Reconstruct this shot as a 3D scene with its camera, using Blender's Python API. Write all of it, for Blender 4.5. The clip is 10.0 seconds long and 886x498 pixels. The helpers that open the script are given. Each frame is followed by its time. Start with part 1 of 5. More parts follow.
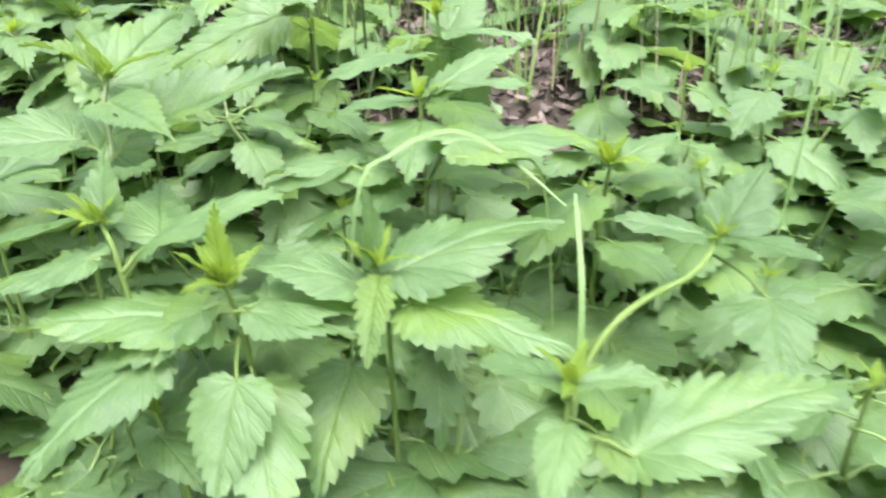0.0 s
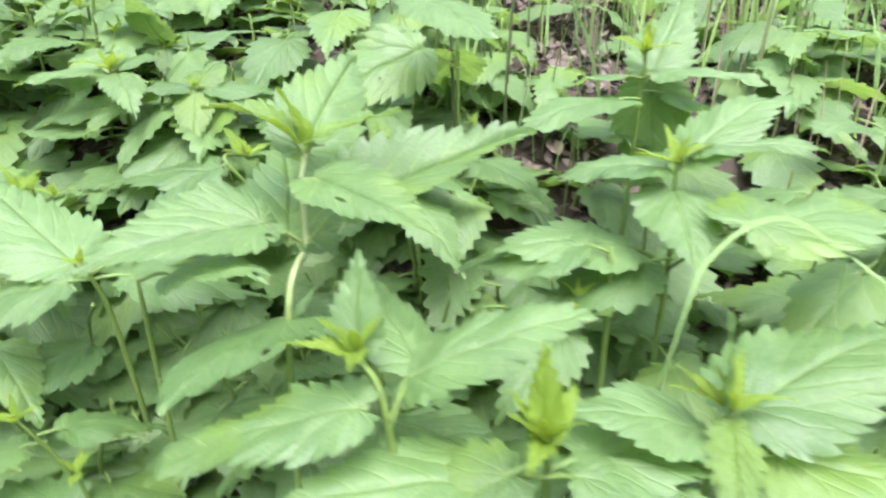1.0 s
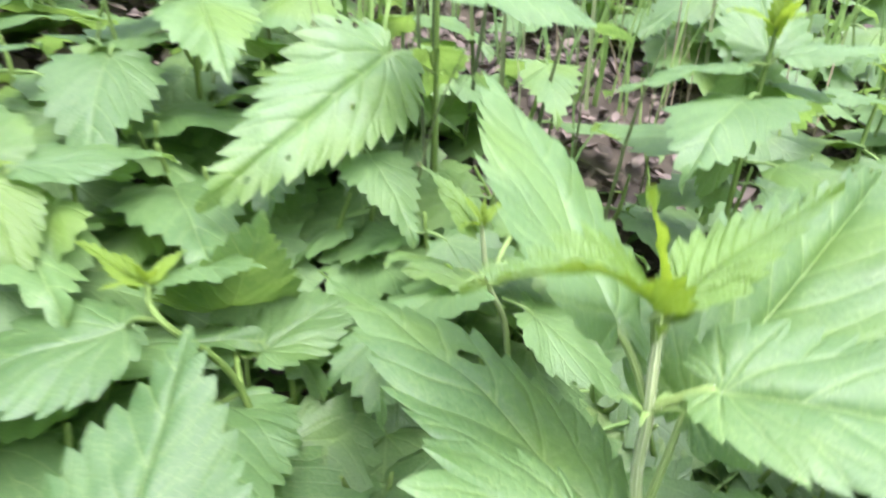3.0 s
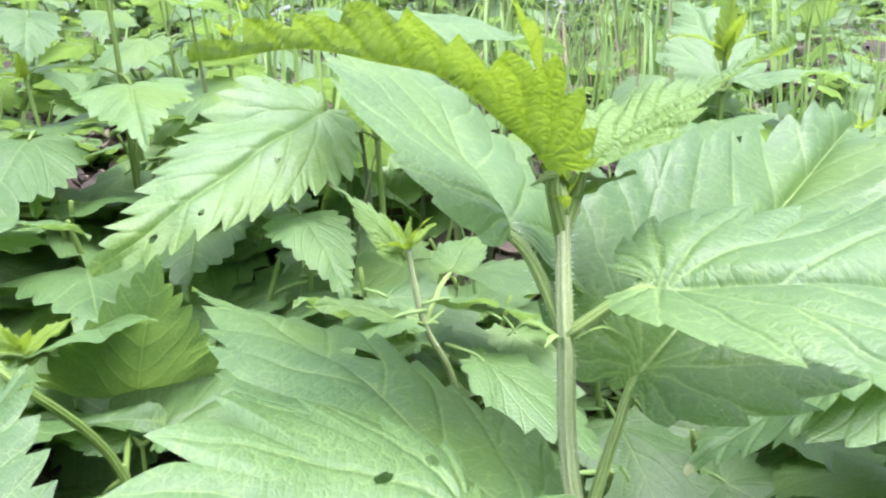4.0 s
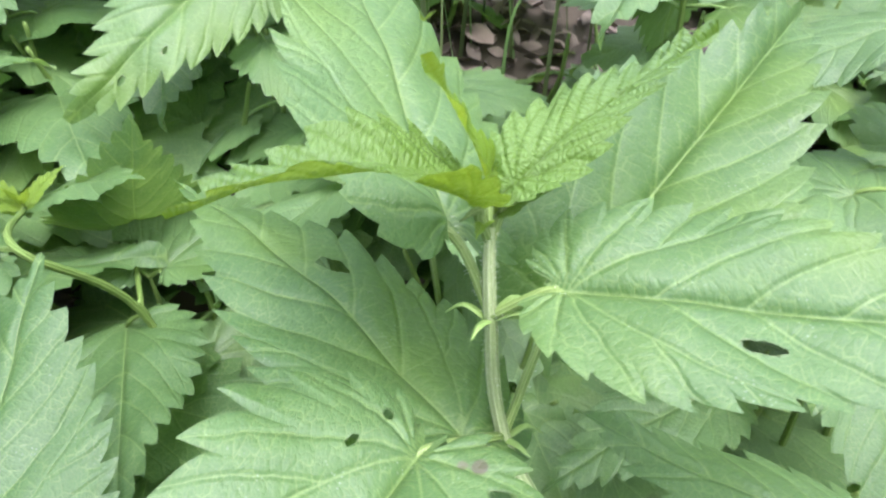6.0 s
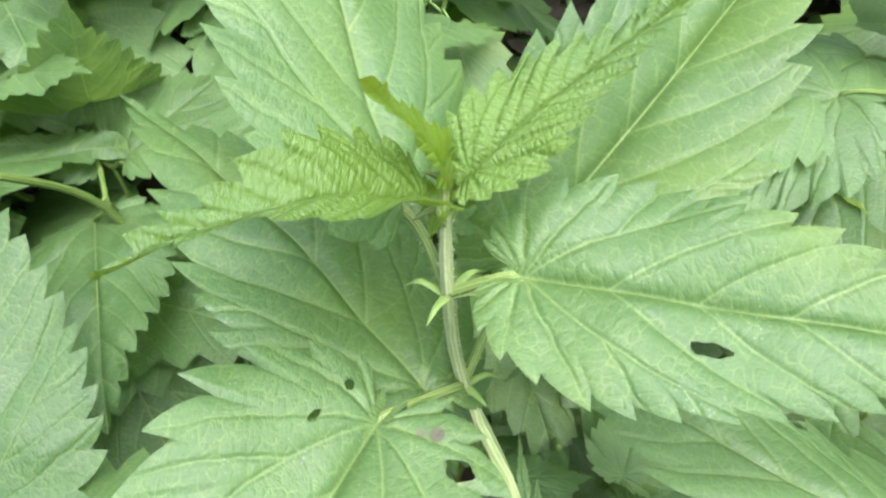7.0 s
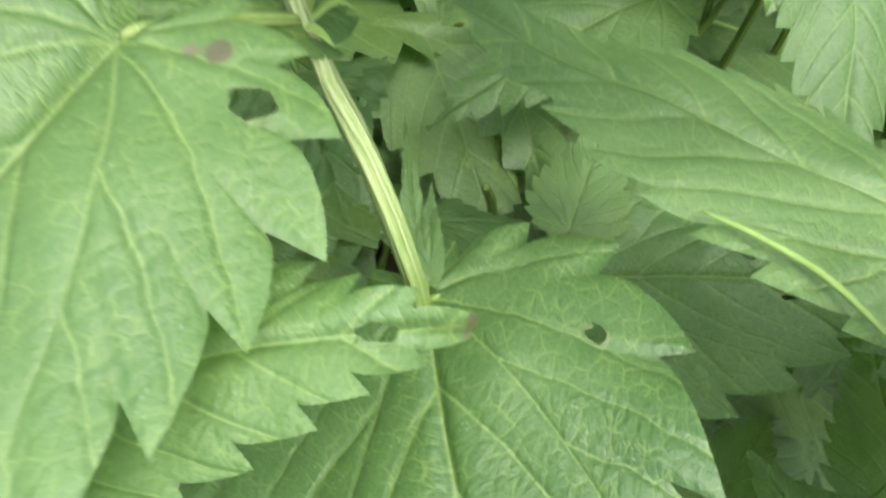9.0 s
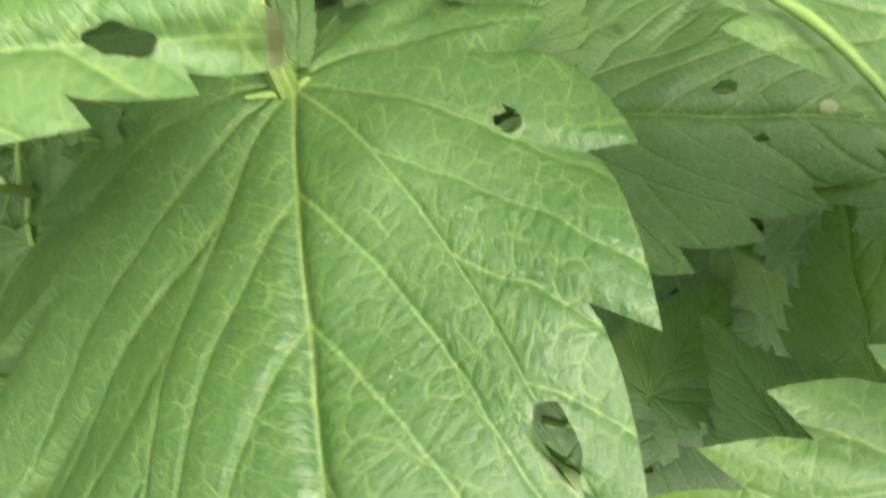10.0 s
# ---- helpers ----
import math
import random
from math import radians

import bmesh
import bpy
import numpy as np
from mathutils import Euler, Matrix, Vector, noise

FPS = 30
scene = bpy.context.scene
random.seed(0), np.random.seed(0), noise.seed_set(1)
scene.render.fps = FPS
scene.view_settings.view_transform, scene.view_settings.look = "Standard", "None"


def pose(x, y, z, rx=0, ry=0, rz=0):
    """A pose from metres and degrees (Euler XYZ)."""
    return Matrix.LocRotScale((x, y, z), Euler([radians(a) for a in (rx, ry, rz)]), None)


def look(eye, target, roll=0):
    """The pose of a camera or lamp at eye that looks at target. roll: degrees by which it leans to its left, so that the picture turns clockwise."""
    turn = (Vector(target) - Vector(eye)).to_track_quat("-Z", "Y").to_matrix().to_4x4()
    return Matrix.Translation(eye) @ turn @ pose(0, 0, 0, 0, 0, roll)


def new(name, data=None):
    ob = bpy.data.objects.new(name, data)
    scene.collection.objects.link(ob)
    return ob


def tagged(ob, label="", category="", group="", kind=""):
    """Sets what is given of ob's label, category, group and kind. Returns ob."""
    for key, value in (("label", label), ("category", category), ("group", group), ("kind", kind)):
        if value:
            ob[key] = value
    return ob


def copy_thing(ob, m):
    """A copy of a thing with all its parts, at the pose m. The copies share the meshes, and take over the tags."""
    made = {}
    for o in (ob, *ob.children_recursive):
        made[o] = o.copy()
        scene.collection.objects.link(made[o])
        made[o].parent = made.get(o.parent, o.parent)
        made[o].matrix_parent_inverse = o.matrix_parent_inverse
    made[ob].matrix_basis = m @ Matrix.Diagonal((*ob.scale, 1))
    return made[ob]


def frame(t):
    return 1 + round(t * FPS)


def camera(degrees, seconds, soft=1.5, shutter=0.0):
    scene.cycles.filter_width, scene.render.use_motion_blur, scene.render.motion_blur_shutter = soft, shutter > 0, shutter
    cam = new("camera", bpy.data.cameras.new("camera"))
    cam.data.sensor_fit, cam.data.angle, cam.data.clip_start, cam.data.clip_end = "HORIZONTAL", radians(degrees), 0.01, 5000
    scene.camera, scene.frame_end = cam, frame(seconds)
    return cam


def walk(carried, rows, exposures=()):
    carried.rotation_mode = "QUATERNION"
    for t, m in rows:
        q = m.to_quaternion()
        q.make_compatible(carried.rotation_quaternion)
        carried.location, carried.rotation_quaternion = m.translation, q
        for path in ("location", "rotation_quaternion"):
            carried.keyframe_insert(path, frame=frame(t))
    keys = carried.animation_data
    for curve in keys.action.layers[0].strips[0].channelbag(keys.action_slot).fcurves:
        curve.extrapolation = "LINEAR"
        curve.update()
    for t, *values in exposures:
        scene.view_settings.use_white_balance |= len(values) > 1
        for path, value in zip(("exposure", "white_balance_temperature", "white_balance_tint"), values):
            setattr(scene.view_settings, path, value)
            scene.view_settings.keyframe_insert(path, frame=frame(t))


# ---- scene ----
SOFT, SHUTTER, SKY_STRENGTH, SUN_STRENGTH = 2.3, 0.4, 0.15, 0.9
EXPOSURES = [(0.0, 2.28, 5900, 19), (3.2, 2.31, 5750, 21), (4.5, 2.3, 5650, 24), (5.5, 2.06, 5650, 21), (7.0, 1.92, 5950, 13), (8.5, 1.74, 6050, 10), (10.0, 1.94, 6900, 5)]
cam = camera(66.0, 10.0, soft=SOFT, shutter=SHUTTER)
PATH = [  # seconds, eye, yaw, pitch, roll
    (0, 0.0018, 0.0012, 0.9008, -0.06, -27.97, -0.02),
    (0.5, -0.0658, 0.0627, 0.8994, 1.41, -27.35, -0.91),
    (1, -0.1713, 0.1181, 0.9083, -1.63, -27.73, 0.08),
    (1.5, -0.2622, 0.1878, 0.9093, -5.74, -27.59, -1.35),
    (2, -0.3251, 0.2526, 0.9208, -11.08, -28.57, -1.41),
    (2.5, -0.3630, 0.3392, 0.9196, -21.22, -30.19, -0.40),
    (3, -0.3467, 0.4012, 0.8659, -30.25, -28.41, 1.41),
    (3.2, -0.3315, 0.4059, 0.8304, -30.46, -24.00, -0.16),
    (4.3, -0.3084, 0.4038, 0.7994, -29.97, -15.11, -3.00),
    (4.5, -0.3089, 0.4026, 0.7984, -30.02, -15.42, -3.50),
    (5, -0.3088, 0.3960, 0.8107, -29.34, -20.24, -4.80),
    (5.5, -0.3038, 0.4005, 0.8366, -29.54, -31.92, -5.56),
    (5.7, -0.3037, 0.4002, 0.8439, -30.13, -34.36, -4.10),
    (6.8, -0.2787, 0.4145, 0.8746, -27.49, -51.52, -7.05),
    (7, -0.2795, 0.4190, 0.8744, -29.99, -53.86, -4.44),
    (7.5, -0.2772, 0.4233, 0.8680, -32.07, -58.03, -2.47),
    (8, -0.2737, 0.4206, 0.8503, -31.72, -60.91, -3.24),
    (8.5, -0.2703, 0.4137, 0.8262, -31.62, -63.56, -3.84),
    (9, -0.2657, 0.4079, 0.8023, -33.02, -66.78, -3.25),
    (9.5, -0.2611, 0.4030, 0.7830, -36.32, -70.56, 0.18),
    (10, -0.2583, 0.3973, 0.7723, -40.21, -75.38, 4.52),
]
walk(cam, [(t, pose(x, y, z, 0, 0, yaw) @ pose(0, 0, 0, 90 + pitch) @ pose(0, 0, 0, 0, 0, roll)) for t, x, y, z, yaw, pitch, roll in PATH], EXPOSURES)

# ---------------------------------------------------------------- light
world = bpy.data.worlds.new("overcast_sky")
scene.world = world
world.use_nodes = True
wn, wl = world.node_tree.nodes, world.node_tree.links
sky = wn.new("ShaderNodeTexSky")
sky.sky_type, sky.sun_disc = "NISHITA", False
sky.sun_elevation, sky.sun_rotation = radians(74), radians(163)
sky.air_density, sky.dust_density, sky.ozone_density = 1.0, 6.0, 1.0
cloud = wn.new("ShaderNodeHueSaturation")
cloud.inputs["Saturation"].default_value = 0.5
wl.new(sky.outputs[0], cloud.inputs["Color"])
wl.new(cloud.outputs[0], wn["Background"].inputs["Color"])
wn["Background"].inputs["Strength"].default_value = SKY_STRENGTH

sun = new("sun", bpy.data.lights.new("sun", "SUN"))
sun.data.energy, sun.data.angle, sun.data.color = SUN_STRENGTH, radians(40), (1.0, 0.97, 0.92)
sun.matrix_world = look((0, 0, 5), (-0.34, 1.1, 0.9))

# ---------------------------------------------------------------- materials


class Shader:
    """A small wrapper to write node trees in few lines."""

    def __init__(self, name):
        self.mat = bpy.data.materials.new(name)
        self.mat.use_nodes = True
        self.tree = self.mat.node_tree
        self.bsdf = self.tree.nodes["Principled BSDF"]
        self.out = self.tree.nodes["Material Output"]

    def add(self, kind, **settings):
        node = self.tree.nodes.new(kind)
        for key, value in settings.items():
            if key == "operation":
                node.operation = value
            elif key == "feature":
                node.feature = value
            elif key == "dims":
                node.voronoi_dimensions = value
            elif key == "ndims":
                node.noise_dimensions = value
            elif key == "uv":
                node.uv_map = value
            else:
                node.inputs[key].default_value = value
        return node

    def link(self, a, b):
        self.tree.links.new(a, b)
        return b

    def math(self, op, a, b=0.0, c=None):
        node = self.tree.nodes.new("ShaderNodeMath")
        node.operation = op
        for slot, value in zip(node.inputs, (a, b) if c is None else (a, b, c)):
            if isinstance(value, (int, float)):
                slot.default_value = value
            else:
                self.link(value, slot)
        return node.outputs[0]

    def ramp(self, value, low, high, a=0.0, b=1.0):
        node = self.tree.nodes.new("ShaderNodeMapRange")
        node.interpolation_type = "SMOOTHSTEP"
        self.link(value, node.inputs[0])
        for slot, v in zip(list(node.inputs)[1:5], (low, high, a, b)):
            slot.default_value = v
        return node.outputs[0]

    def mix(self, factor, a, b):
        node = self.tree.nodes.new("ShaderNodeMix")
        node.data_type = "RGBA"
        for slot, value in ((node.inputs[0], factor), (node.inputs[6], a), (node.inputs[7], b)):
            if isinstance(value, (int, float)):
                slot.default_value = value
            elif isinstance(value, tuple):
                slot.default_value = (*value, 1.0)
            else:
                self.link(value, slot)
        return node.outputs[2]

    def noise(self, vector, scale, detail=3.0, rough=0.55):
        node = self.add("ShaderNodeTexNoise", Scale=scale, Detail=detail, Roughness=rough)
        self.link(vector, node.inputs["Vector"])
        return node.outputs["Fac"]

    def bump(self, height, strength, distance):
        node = self.add("ShaderNodeBump", Strength=strength, Distance=distance)
        self.link(height, node.inputs["Height"])
        return node.outputs["Normal"]


def leaf_material(name, dark, light, vein, glow, relief, sheen, spacing=0.16, cell=1.0, net_relief=0.22, net_tint=0.28, sheer=0.5, ripe=0.0, groove=1.0):
    """A nettle leaf: veins that fan from its base and leave its midrib, a fine net between them, pale dust and worn spots."""
    s = Shader(name)
    grain = s.add("ShaderNodeUVMap", uv="grain").outputs[0]
    lay = s.add("ShaderNodeUVMap", uv="lay").outputs[0]
    scar_uv = s.add("ShaderNodeSeparateXYZ")
    s.link(s.add("ShaderNodeUVMap", uv="scar").outputs[0], scar_uv.inputs[0])
    part_uv = s.add("ShaderNodeSeparateXYZ")
    s.link(lay, part_uv.inputs[0])
    along, across = part_uv.outputs[0], part_uv.outputs[1]
    side = s.math("ABSOLUTE", across)
    warp = s.math("MULTIPLY", s.math("SUBTRACT", s.noise(grain, 120.0, 2.0), 0.5), 0.035)
    lead = s.math("SUBTRACT", along, s.math("MULTIPLY", side, 1.3))
    lead = s.math("SUBTRACT", lead, s.math("MULTIPLY", s.math("POWER", side, 3.0), 18.0))
    lead = s.math("ADD", lead, s.math("MULTIPLY", warp, s.math("MINIMUM", s.math("MULTIPLY", side, 6.0), 1.0)))
    outer = s.math("LESS_THAN", lead, 0.0)
    inner = s.math("SUBTRACT", 1.0, outer)
    # outside the two strong basal veins the branches leave those, not the midrib
    wing = s.math("SUBTRACT", along, s.math("MULTIPLY", side, 0.45))
    wing = s.math("ADD", s.math("SUBTRACT", wing, s.math("MULTIPLY", s.math("MULTIPLY", side, side), 0.9)), warp)
    lobe = s.math("LESS_THAN", wing, 0.0)
    reach = s.math("ADD", s.math("MULTIPLY", lobe, s.math("MAXIMUM", s.math("MULTIPLY", side, 0.7), 0.01)), s.math("MULTIPLY", s.math("SUBTRACT", 1.0, lobe), spacing * 0.62))
    off_basal = s.math("MULTIPLY", s.math("PINGPONG", s.math("DIVIDE", wing, reach), 0.5), s.math("MULTIPLY", reach, 0.85))
    off_basal = s.math("MINIMUM", off_basal, s.math("MULTIPLY", s.math("ABSOLUTE", lead), 0.5))
    off_midrib = s.math("MULTIPLY", s.math("PINGPONG", s.math("DIVIDE", lead, spacing), 0.5), spacing * 0.5)
    away = s.math("ADD", s.math("MULTIPLY", outer, off_basal), s.math("MULTIPLY", inner, off_midrib))
    # across and along the nearest side vein, for the net between them
    cross = s.math("ADD", s.math("MULTIPLY", outer, s.math("MULTIPLY", wing, 0.85)), s.math("MULTIPLY", inner, s.math("MULTIPLY", lead, 0.51)))
    down_wing = s.math("MULTIPLY", s.math("ADD", s.math("MULTIPLY", along, 0.6), side), 0.85)
    down_lead = s.math("MULTIPLY", s.math("ADD", s.math("MULTIPLY", along, 1.7), side), 0.51)
    down = s.math("ADD", s.math("MULTIPLY", outer, down_wing), s.math("MULTIPLY", inner, down_lead))
    thin = s.ramp(side, 0.0, 0.3, 1.0, 0.5)
    lateral = s.ramp(s.math("DIVIDE", away, thin), 0.0006, 0.0034 * groove, 1.0, 0.0)
    midrib = s.ramp(s.math("DIVIDE", side, s.ramp(along, 0.0, 1.0, 1.2, 0.4)), 0.001, 0.0048 * groove, 1.0, 0.0)
    main = s.math("MAXIMUM", midrib, s.math("MULTIPLY", lateral, 0.85))
    valley = s.math("MULTIPLY", s.ramp(away, 0.0, 0.012), s.ramp(side, 0.0, 0.012))
    who = s.math("FRACT", s.math("ADD", s.add("ShaderNodeObjectInfo").outputs["Random"], s.add("ShaderNodeNewGeometry").outputs["Random Per Island"]))
    rungs = s.add("ShaderNodeCombineXYZ")
    s.link(s.math("ADD", s.math("MULTIPLY", cross, 24.0 * cell), s.math("MULTIPLY", who, 60.0)), rungs.inputs[0])
    s.link(s.math("ADD", s.math("MULTIPLY", down, 42.0 * cell), s.math("MULTIPLY", s.math("SIGN", across), 40.0)), rungs.inputs[1])
    twist = s.add("ShaderNodeVectorMath", operation="ADD")
    s.link(rungs.outputs[0], twist.inputs[0])
    noise_v = s.add("ShaderNodeTexNoise", Scale=190.0, Detail=2.0)
    s.link(grain, noise_v.inputs["Vector"])
    scaled = s.add("ShaderNodeVectorMath", operation="SCALE")
    scaled.inputs["Scale"].default_value = 0.45
    s.link(noise_v.outputs["Color"], scaled.inputs[0])
    s.link(scaled.outputs[0], twist.inputs[1])
    net = s.add("ShaderNodeTexVoronoi", feature="DISTANCE_TO_EDGE", dims="2D", Scale=1.0)
    s.link(twist.outputs[0], net.inputs["Vector"])
    small_net = s.add("ShaderNodeTexVoronoi", feature="DISTANCE_TO_EDGE", dims="2D", Scale=2.6)
    s.link(twist.outputs[0], small_net.inputs["Vector"])
    mesh_line = s.ramp(net.outputs["Distance"], 0.01, 0.085 * groove, 1.0, 0.0)
    small_line = s.ramp(small_net.outputs["Distance"], 0.0, 0.12, 1.0, 0.0)
    blotch = s.noise(grain, 45.0, 4.0, 0.6)
    tone = s.math("ADD", s.math("MULTIPLY", blotch, 0.75), s.math("MULTIPLY", who, 0.45))
    colour = s.mix(s.ramp(tone, 0.25, 0.95), dark, light)
    warm = s.math("MULTIPLY", s.ramp(s.noise(grain, 16.0, 2.0), 0.42, 0.68), s.ramp(s.math("FRACT", s.math("MULTIPLY", who, 7.3)), 0.3, 1.0))
    colour = s.mix(s.math("MULTIPLY", warm, 0.85), colour, (0.13, 0.225, 0.025))
    if ripe:
        colour = s.mix(s.ramp(along, 0.2, 0.8, 0.0, ripe), colour, (0.115, 0.2, 0.08))
    pores = s.noise(grain, 1250.0, 3.0, 0.75)
    broken = s.ramp(s.noise(grain, 230.0, 3.0), 0.36, 0.64, 0.12, 1.0)
    colour = s.mix(s.ramp(pores, 0.42, 0.68, 0.0, 0.16), colour, vein)
    colour = s.mix(s.ramp(pores, 0.3, 0.46, 0.16, 0.0), colour, (0.03, 0.08, 0.015))
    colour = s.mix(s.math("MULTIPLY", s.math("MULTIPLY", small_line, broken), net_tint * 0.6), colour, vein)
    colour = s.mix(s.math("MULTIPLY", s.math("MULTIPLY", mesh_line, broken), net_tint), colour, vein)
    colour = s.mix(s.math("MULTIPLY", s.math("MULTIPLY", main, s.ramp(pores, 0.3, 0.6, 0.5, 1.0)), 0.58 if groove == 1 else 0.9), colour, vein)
    speck = s.add("ShaderNodeTexVoronoi", dims="2D", Scale=650.0)
    s.link(grain, speck.inputs["Vector"])
    flecks = s.math("MULTIPLY", s.ramp(speck.outputs["Distance"], 0.07, 0.15, 1.0, 0.0), s.ramp(s.noise(grain, 110.0), 0.53, 0.72))
    colour = s.mix(s.math("MULTIPLY", flecks, 0.4), colour, (0.55, 0.63, 0.45))
    worn = s.math("MULTIPLY", s.ramp(s.noise(grain, 28.0, 5.0, 0.7), 0.71, 0.78), s.ramp(who, 0.55, 0.75))
    colour = s.mix(s.math("MULTIPLY", worn, 0.5), colour, (0.28, 0.3, 0.12))
    ragged = s.math("ADD", scar_uv.outputs[0], s.math("MULTIPLY", s.math("SUBTRACT", s.noise(grain, 500.0, 3.0), 0.5), 0.7))
    dead = s.mix(scar_uv.outputs[1], (0.1, 0.07, 0.05), (0.4, 0.42, 0.22))
    colour = s.mix(s.math("MULTIPLY", s.ramp(ragged, 0.3, 0.75), 0.85), colour, dead)
    s.link(colour, s.bsdf.inputs["Base Color"])
    s.link(s.ramp(s.math("ADD", s.math("MULTIPLY", blotch, 0.6), s.math("MULTIPLY", pores, 0.4)), 0.3, 0.7, 0.4, 0.62), s.bsdf.inputs["Roughness"])
    s.bsdf.inputs["Specular IOR Level"].default_value = sheen
    height = s.math("MULTIPLY", s.ramp(net.outputs["Distance"], 0.0, 0.4), net_relief)
    height = s.math("ADD", height, s.math("MULTIPLY", s.ramp(small_net.outputs["Distance"], 0.0, 0.3), net_relief * 0.4))
    height = s.math("ADD", height, s.math("MULTIPLY", valley, 0.7))
    height = s.math("ADD", s.math("MULTIPLY", main, 0.12), s.math("ADD", height, s.math("MULTIPLY", pores, 0.28)))
    normal = s.bump(height, relief, 0.0006)
    s.link(normal, s.bsdf.inputs["Normal"])
    through_light = s.add("ShaderNodeBsdfTranslucent")
    s.link(s.mix(0.55, colour, glow), through_light.inputs["Color"])
    s.link(normal, through_light.inputs["Normal"])
    blend = s.add("ShaderNodeMixShader", Fac=sheer)
    s.link(s.bsdf.outputs[0], blend.inputs[1])
    s.link(through_light.outputs[0], blend.inputs[2])
    s.link(blend.outputs[0], s.out.inputs["Surface"])
    return s.mat


def plain_material(name, dark, light, scale, rough, relief=0.3, stretch=(1, 1, 1), translucent=0.0):
    s = Shader(name)
    where = s.add("ShaderNodeTexCoord").outputs["Object"]
    mapping = s.add("ShaderNodeMapping")
    mapping.inputs["Scale"].default_value = stretch
    s.link(where, mapping.inputs["Vector"])
    fine = s.noise(mapping.outputs[0], scale, 5.0, 0.62)
    broad = s.noise(where, scale * 0.13, 2.0)
    isle = s.add("ShaderNodeNewGeometry").outputs["Random Per Island"]
    tone = s.math("ADD", s.math("MULTIPLY", fine, 0.6), s.math("ADD", s.math("MULTIPLY", broad, 0.4), s.math("MULTIPLY", isle, 0.3)))
    colour = s.mix(s.ramp(tone, 0.35, 0.95), dark, light)
    s.link(colour, s.bsdf.inputs["Base Color"])
    s.bsdf.inputs["Roughness"].default_value = rough
    s.bsdf.inputs["Specular IOR Level"].default_value = 0.3
    s.link(s.bump(fine, relief, 0.002), s.bsdf.inputs["Normal"])
    if translucent:
        lit = s.add("ShaderNodeBsdfTranslucent")
        s.link(colour, lit.inputs["Color"])
        blend = s.add("ShaderNodeMixShader", Fac=translucent)
        s.link(s.bsdf.outputs[0], blend.inputs[1])
        s.link(lit.outputs[0], blend.inputs[2])
        s.link(blend.outputs[0], s.out.inputs["Surface"])
    return s.mat


def stem_material(name, dark, light, lower=None):
    """A nettle's stem: pale ridges, green grooves, fine streaks along it and small scurf."""
    s = Shader(name)
    lay = s.add("ShaderNodeUVMap", uv="lay").outputs[0]
    cut = s.add("ShaderNodeSeparateXYZ")
    s.link(lay, cut.inputs[0])
    drift = s.noise(lay, 30.0, 2.0)
    stripe = s.math("PINGPONG", s.math("ADD", s.math("MULTIPLY", cut.outputs[0], 7.0), s.math("MULTIPLY", drift, 0.5)), 0.5)
    stretch = s.add("ShaderNodeMapping")
    stretch.inputs["Scale"].default_value = (60.0, 160.0, 1.0)
    s.link(lay, stretch.inputs["Vector"])
    streak = s.noise(stretch.outputs[0], 1.0, 4.0, 0.65)
    scurf = s.noise(s.add("ShaderNodeTexCoord").outputs["Object"], 1400.0, 3.0, 0.7)
    broad = s.noise(s.add("ShaderNodeTexCoord").outputs["Object"], 45.0, 3.0)
    tone = s.math("ADD", s.math("MULTIPLY", s.ramp(stripe, 0.05, 0.45), 0.14), s.math("MULTIPLY", streak, 0.6))
    tone = s.math("ADD", tone, s.math("MULTIPLY", s.math("ADD", scurf, broad), 0.28))
    colour = s.mix(s.ramp(tone, 0.35, 1.05), dark, light)
    if lower:
        colour = s.mix(s.ramp(cut.outputs[1], 0.055, 0.12), colour, s.mix(s.ramp(tone, 0.35, 1.05), *lower))
    s.link(colour, s.bsdf.inputs["Base Color"])
    s.bsdf.inputs["Roughness"].default_value = 0.6
    s.bsdf.inputs["Specular IOR Level"].default_value = 0.3
    height = s.math("ADD", s.ramp(stripe, 0.05, 0.45), s.math("MULTIPLY", scurf, 0.4))
    s.link(s.bump(height, 0.8, 0.0005), s.bsdf.inputs["Normal"])
    lit = s.add("ShaderNodeBsdfTranslucent")
    s.link(colour, lit.inputs["Color"])
    blend = s.add("ShaderNodeMixShader", Fac=0.15)
    s.link(s.bsdf.outputs[0], blend.inputs[1])
    s.link(lit.outputs[0], blend.inputs[2])
    s.link(blend.outputs[0], s.out.inputs["Surface"])
    return s.mat


TIP = leaf_material("shoot_tip", (0.16, 0.27, 0.022), (0.26, 0.38, 0.05), (0.12, 0.2, 0.004), (0.4, 0.52, 0.03), 0.6, 0.45, 0.1, 1.3, 0.35, 0.7, 0.5, 0.2, 2.4)
STEM = stem_material("nettle_stem", (0.09, 0.165, 0.025), (0.24, 0.33, 0.085))
LEAF_STALK = stem_material("nettle_leaf_stalk", (0.15, 0.24, 0.045), (0.38, 0.48, 0.17))
PALE_STEM = stem_material("pale_nettle_stem", (0.23, 0.31, 0.1), (0.58, 0.63, 0.36), ((0.12, 0.21, 0.03), (0.3, 0.4, 0.12)))
LEAF = leaf_material("nettle_leaf", (0.054, 0.126, 0.034), (0.122, 0.224, 0.072), (0.3, 0.41, 0.12), (0.24, 0.37, 0.05), 0.6, 0.68, net_relief=0.28, net_tint=0.36, sheer=0.48)
# base colours lightened with the whitish sky sheen on the cells between veins
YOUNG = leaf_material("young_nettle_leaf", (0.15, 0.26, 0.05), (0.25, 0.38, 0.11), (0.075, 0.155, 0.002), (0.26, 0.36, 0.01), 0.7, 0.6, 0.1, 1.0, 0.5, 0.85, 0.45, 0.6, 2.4)
